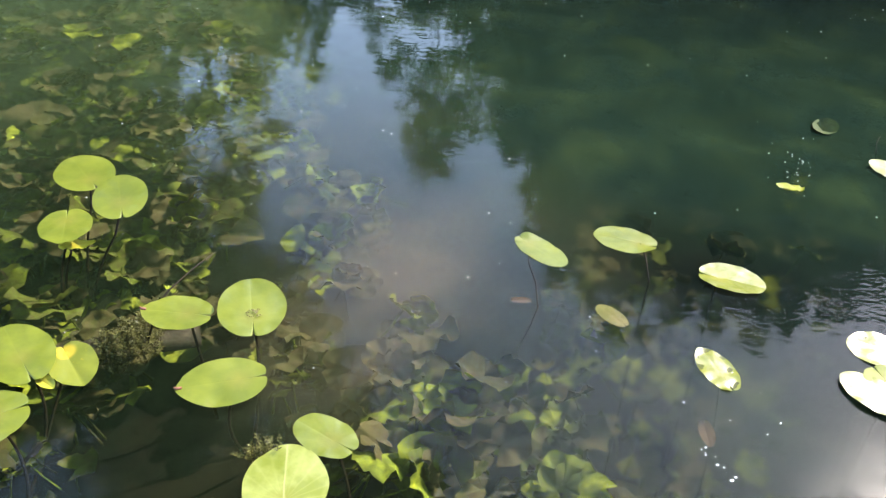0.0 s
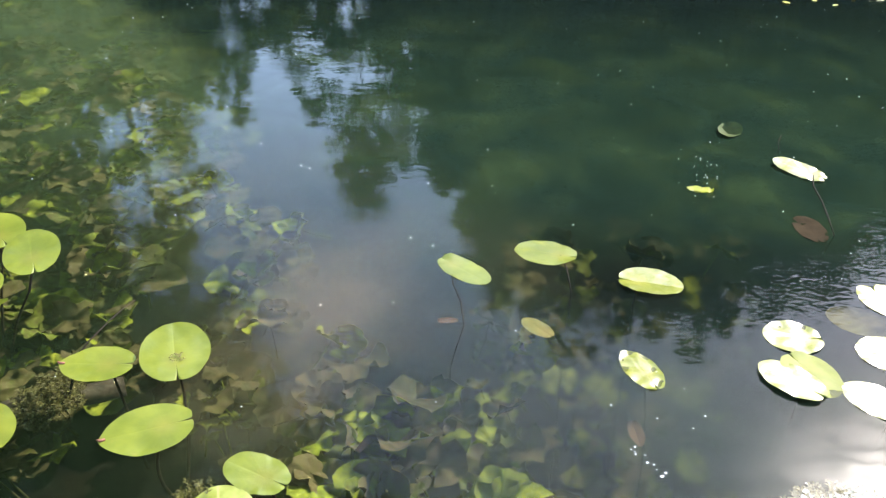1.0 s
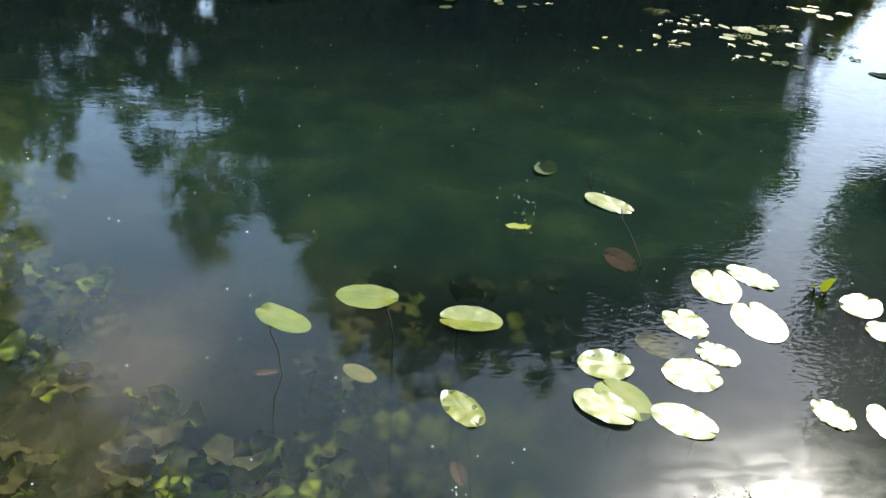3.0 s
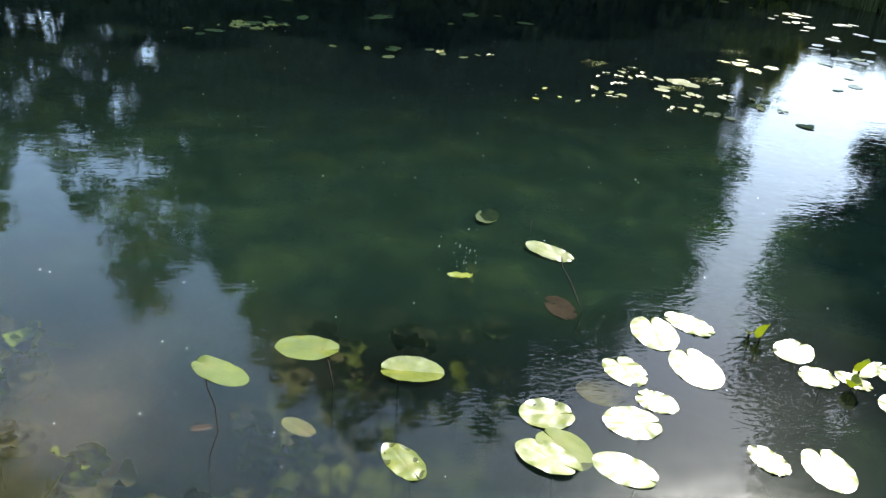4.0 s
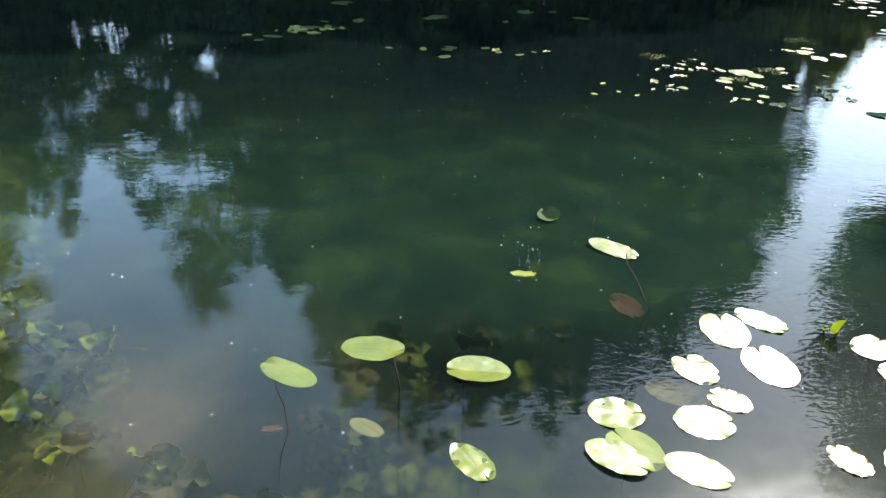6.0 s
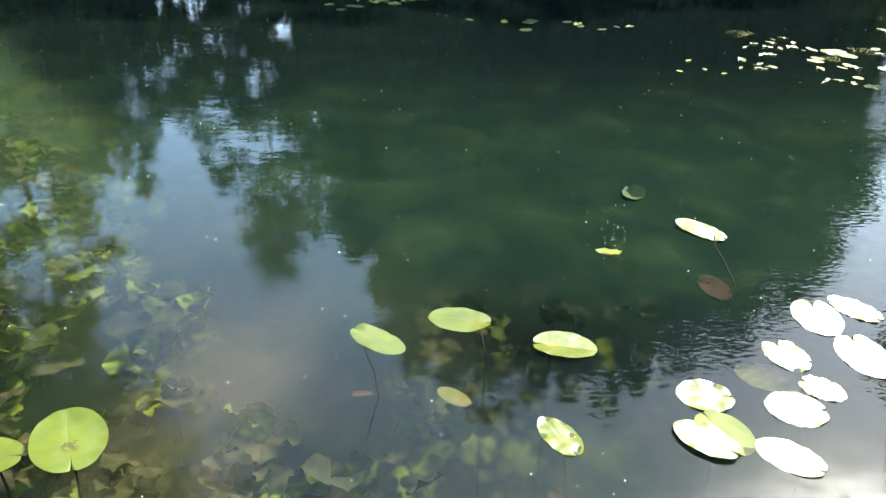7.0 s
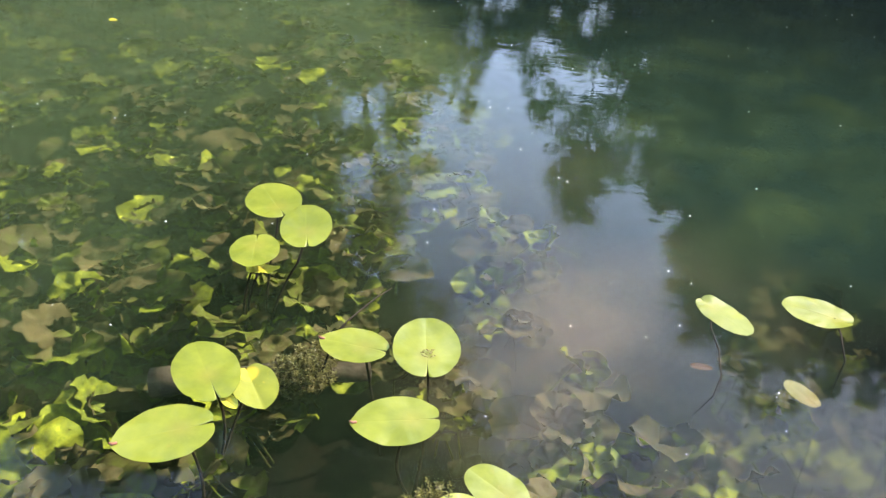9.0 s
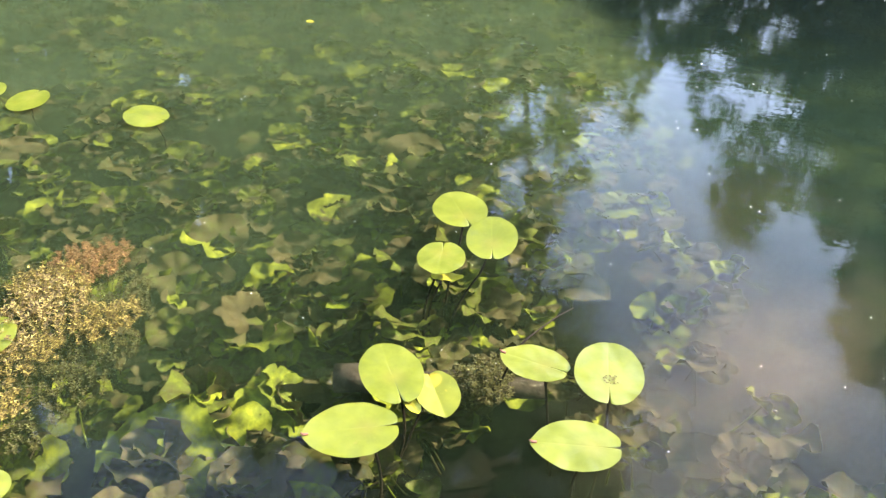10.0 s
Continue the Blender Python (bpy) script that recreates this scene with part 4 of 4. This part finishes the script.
def tree(x, y, high, spread, bare, leaves, seed, material, label, clumps=70, leaf=0.11, clump=0.75, name="tree", bend=0.0, girth=0.016, sprays=0):
    """A tapering trunk with limbs and a crown of leaf clumps; bare is the height at which the crown begins."""
    rnd = random.Random(seed)
    thing = tagged(new(name), label, "shrub" if name == "shrub" else "tree")
    thing.location = (x, y, ground_at(x, y) - 0.05)
    def axis(h):
        return Vector((bend * (h / high) ** 2 + 0.12 * math.sin(h * 0.7 + seed), 0.12 * math.cos(h * 0.6 + seed), h))
    pts = [axis(high * 0.93 * i / 9) for i in range(10)]
    girth *= high
    pieces = [tube(pts, [girth * (1 - 0.88 * i / 9) + (0.4 * girth if i == 0 else 0) for i in range(10)], 8)]
    centres, radii = [], []
    for i in range(clumps):
        u = rnd.random() ** 0.85
        h = bare + (high - bare) * u
        env = spread * (math.sin(math.pi * (0.10 + 0.86 * u)) ** 0.7) * rnd.uniform(0.75, 1.12)
        a, r = rnd.uniform(0, 6.283), env * math.sqrt(rnd.uniform(0.05, 1))
        c = axis(h) + Vector((math.cos(a) * r, math.sin(a) * r, 0))
        centres.append(tuple(c))
        radii.append(clump * rnd.uniform(0.55, 1.15))
        if i % 2 == 0:
            root = axis(max(bare * 0.8, h - 0.55 * r - 0.2))
            middle = root.lerp(c, 0.55) + Vector((0, 0, -0.1 * r))
            pieces.append(tube([root, middle, c], [girth * 0.28 * (1 - 0.7 * u), girth * 0.16, 0.012], 5))
    for _ in range(sprays):
        # loose twigs of leaves that stand out past the crown
        u = rnd.uniform(0.35, 1.0)
        h, a = bare + (high - bare) * u * 1.05, rnd.uniform(0, 6.283)
        r = spread * (math.sin(math.pi * (0.10 + 0.80 * u)) ** 0.7) * rnd.uniform(0.9, 1.3)
        tip = axis(h) + Vector((math.cos(a) * r, math.sin(a) * r, rnd.uniform(-0.1, 0.5)))
        centres.append(tuple(tip))
        radii.append(clump * rnd.uniform(0.25, 0.5))
        pieces.append(tube([axis(h - 0.7), axis(h - 0.3).lerp(tip, 0.6), tip], [0.03, 0.02, 0.008], 5))
    part("trunk", mesh_of("trunk", *joined(pieces), BARK), thing, "brown branching trunk")
    v, f = foliage(np.array(centres), np.array(radii), leaves, leaf, seed)
    part("crown", mesh_of("crown", v, f, material, False), thing)
    return thing


def polar(az, d):
    return 0.2 + d * math.sin(radians(az)), -0.15 + d * math.cos(radians(az))


DARK_TREE, PALE_TREE = "tall dense dark green tree on the far bank", "slender tree with thin airy foliage on the bank"
for az, d, high, spread, leaves, seed in ((0.6, 19, 11.4, 1.5, 22000, 11), (-4.9, 18.6, 7.9, 0.95, 11000, 35), (9, 21.5, 12.2, 1.8, 22000, 40), (5.5, 19.5, 12.4, 2.6, 34000, 12), (12.5, 19.5, 12.0, 2.5, 32000, 13), (18, 19, 10.2, 1.9, 26000, 14),
                                          (22.2, 18.5, 8.9, 1.5, 18000, 36), (25.4, 18.0, 7.2, 1.1, 12000, 37), (3, 23, 13.2, 3.0, 22000, 15), (17, 23, 11.8, 2.8, 22000, 16)):
    tree(*polar(az, d), high - 0.45, spread * 0.92, 0.6, leaves, seed, LEAF_DARK, DARK_TREE, 120, 0.13, 0.66, sprays=90)
tree(*polar(-7.0, 21), 8.6, 1.1, 3.4, 4200, 46, LEAF_LIGHT, PALE_TREE, 60, 0.07, 0.40, girth=0.006)
tree(*polar(-9.8, 22), 10.3, 1.8, 3.0, 9000, 17, LEAF_LIGHT, PALE_TREE, 110, 0.07, 0.40, bend=-0.7, girth=0.007)
tree(*polar(-13.0, 22.6), 9.4, 1.5, 2.6, 4800, 42, LEAF_LIGHT, PALE_TREE, 76, 0.07, 0.38, bend=0.8, girth=0.006)
tree(*polar(-16.6, 22), 7.2, 1.0, 2.4, 2500, 38, LEAF_LIGHT, PALE_TREE, 40, 0.07, 0.36, bend=0.5, girth=0.006)
tree(*polar(-20.6, 22), 7.4, 0.5, 2.4, 1700, 43, LEAF_LIGHT, PALE_TREE, 26, 0.07, 0.34, girth=0.006)
tree(*polar(-18.5, 23), 5.2, 1.5, 2.4, 6500, 18, LEAF_LIGHT, "low leafy tree on the far bank", 50, 0.10, 0.5)
tree(*polar(-12.6, 20), 4.6, 1.9, 1.7, 6000, 44, LEAF_DARK, "low dark tree with gaps in its foliage", 46, 0.10, 0.42)
tree(*polar(-7.6, 19), 5.6, 1.1, 0.8, 7000, 45, LEAF_DARK, "low dark tree on the far bank", 50, 0.11, 0.5)
tree(*polar(-28, 23), 12.4, 2.6, 0.6, 10500, 19, LEAF_SUNNY, PALE_TREE, 80, 0.10, 0.7)
tree(*polar(-28.5, 22), 6.2, 2.0, 0.3, 13000, 34, LEAF_SUNNY, "low leafy tree on the far bank", 70)
tree(*polar(-24, 21.5), 6.4, 1.9, 0.3, 13000, 33, LEAF_SUNNY, "low leafy tree on the far bank", 70)
tree(*polar(-36, 15), 21.0, 3.3, 7.6, 44000, 41, LEAF_LIGHT, "tall tree leaning out over the side bank", 150, 0.13, 1.35, bend=4.2, sprays=60)
tree(*polar(-38.5, 15), 11.5, 2.1, 0.8, 36000, 20, LEAF_LIGHT, "tall leafy green tree on the side bank", 150, 0.14, 0.8)
tree(*polar(-51, 14.5), 11.6, 2.5, 0.6, 38000, 21, LEAF_LIGHT, "tall leafy green tree on the side bank", 150, 0.14, 0.8)
tree(*polar(-45, 18), 11.6, 2.6, 0.4, 30000, 31, LEAF_LIGHT, "tall leafy green tree on the side bank", 120, 0.15, 0.9)
tree(*polar(-63, 14), 9.0, 2.4, 0.4, 32000, 32, LEAF_LIGHT, "tall leafy green tree on the side bank", 120, 0.15, 0.9)
tree(*polar(-75, 13.0), 10.5, 2.6, 0.8, 26000, 22, LEAF_LIGHT, "tall leafy green tree on the side bank", 120)
tree(*polar(42.5, 16), 10.4, 3.0, 1.9, 46000, 23, LEAF_DARK, "round-crowned dark green tree beside the stream", 150, 0.13, 0.75)
tree(*polar(50, 16.5), 10.6, 2.4, 0.8, 26000, 39, LEAF_DARK, "dense dark green tree on the side bank", 110, 0.14, 0.8)
tree(*polar(57, 16), 11.5, 3.0, 0.6, 32000, 24, LEAF_DARK, "dense dark green tree on the side bank", 110, 0.15, 0.85)
tree(*polar(64, 14), 12.0, 3.0, 0.6, 22000, 25, LEAF_DARK, "dense dark green tree on the side bank", 100)
tree(*polar(150, 13), 12.0, 3.2, 1.2, 18000, 26, LEAF_DARK, "leafy tree behind the near bank", 90)
tree(*polar(190, 14), 12.0, 3.2, 1.2, 18000, 27, LEAF_DARK, "leafy tree behind the near bank", 90)
tree(*polar(235, 13), 12.0, 3.2, 1.2, 18000, 28, LEAF_DARK, "leafy tree behind the near bank", 90)

SHRUB = "low leafy shrub overhanging the water"
for i, (az, d, high, spread) in enumerate(((-34, 16.5, 3.4, 1.5), (-24, 17.5, 3.6, 1.7), (-21, 18.5, 1.9, 1.3), (-16, 18.5, 1.8, 1.5), (-11.5, 18, 1.8, 1.5), (-6, 17, 3.2, 1.2), (-9, 15.2, 0.8, 1.2), (-14, 15.8, 1.1, 1.1), (0, 15.2, 3.4, 1.7), (7, 15.4, 3.0, 1.6),
                                           (14, 15.6, 3.4, 1.7), (20, 16.2, 3.0, 1.5), (17, 14.6, 2.2, 1.3), (22.5, 15.9, 2.2, 1.2), (10.5, 14.6, 2.4, 1.3), (3.5, 14.4, 2.2, 1.3), (-3.5, 14.6, 2.4, 1.3), (34, 17.5, 0.8, 1.0))):
    tree(*polar(az, d), high, spread, 0.1, 4600, 60 + i, LEAF_DARK, SHRUB, 40, 0.09, 0.55, "shrub")
# lighter leaves than the shrubs above, to paint this bank as lit
for i, (az, d, high, spread) in enumerate(((24.5, 16.0, 2.8, 1.2), (26.6, 16.8, 2.9, 1.0), (29.0, 17.6, 1.1, 0.9), (32.5, 18.4, 0.45, 1.0), (35.5, 18.0, 0.45, 1.0), (39, 17.2, 0.5, 1.1), (44, 16.4, 1.2, 1.2))):
    tree(*polar(az, d), high, spread, 0.05, 5200, 100 + i, LEAF_LIGHT, SHRUB, 34, 0.09, 0.4, "shrub")
tree(*polar(29.6, 15.8), 1.5, 0.6, 0.15, 5200, 80, LEAF_LIME, "sunlit yellow-green shrub at the stream mouth", 30, 0.07, 0.3, "shrub")
for i, (az, d, high, spread) in enumerate(((26, 42, 6.0, 3.6), (30, 58, 4.2, 4.0), (36.5, 60, 5.6, 2.4), (40, 44, 3.6, 3.4), (33, 64, 3.8, 4.4))):
    tree(*polar(az, d), high, spread, 0.3, 7000, 90 + i, LEAF_DARK, "distant leafy tree along the stream", 50, 0.16, 1.0)


def sedge(seed, count, spots):
    """Blades of grass along the shore."""
    rnd = random.Random(seed)
    verts, faces = [], []
    for _ in range(count):
        x, y = spots(rnd)
        d = inside(x, y)
        if not -1.3 < d < 0.12:
            continue
        z = ground_at(x, y) - 0.03
        h, a = rnd.uniform(0.25, 0.8), rnd.uniform(0, 6.283)
        lean = rnd.uniform(0.1, 0.5) * h
        w = 0.008
        c, s = math.cos(a), math.sin(a)
        b = len(verts)
        verts += [(x - s * w, y + c * w, z), (x + s * w, y - c * w, z), (x + c * lean * 0.35 + s * w, y + s * lean * 0.35 - c * w, z + h * 0.6), (x + c * lean * 0.35 - s * w, y + s * lean * 0.35 + c * w, z + h * 0.6), (x + c * lean, y + s * lean, z + h)]
        faces += [(b, b + 1, b + 2, b + 3), (b + 3, b + 2, b + 4)]
    return mesh_of("bank_grass", verts, faces, GRASS, False)


tagged(new("bank_grass", sedge(9, 60000, lambda r: (r.uniform(-10, 16), r.uniform(12.2, 15.6)))), "rank green grass along the far bank", "grass", kind="stuff")
tagged(new("bank_grass", sedge(10, 30000, lambda r: (r.uniform(8.2, 10.6), r.uniform(0, 15)))), "rank green grass along the side bank", "grass", kind="stuff")
tagged(new("bank_grass", sedge(11, 26000, lambda r: (r.uniform(-10, -7.6), r.uniform(0, 14)))), "rank green grass along the side bank", "grass", kind="stuff")
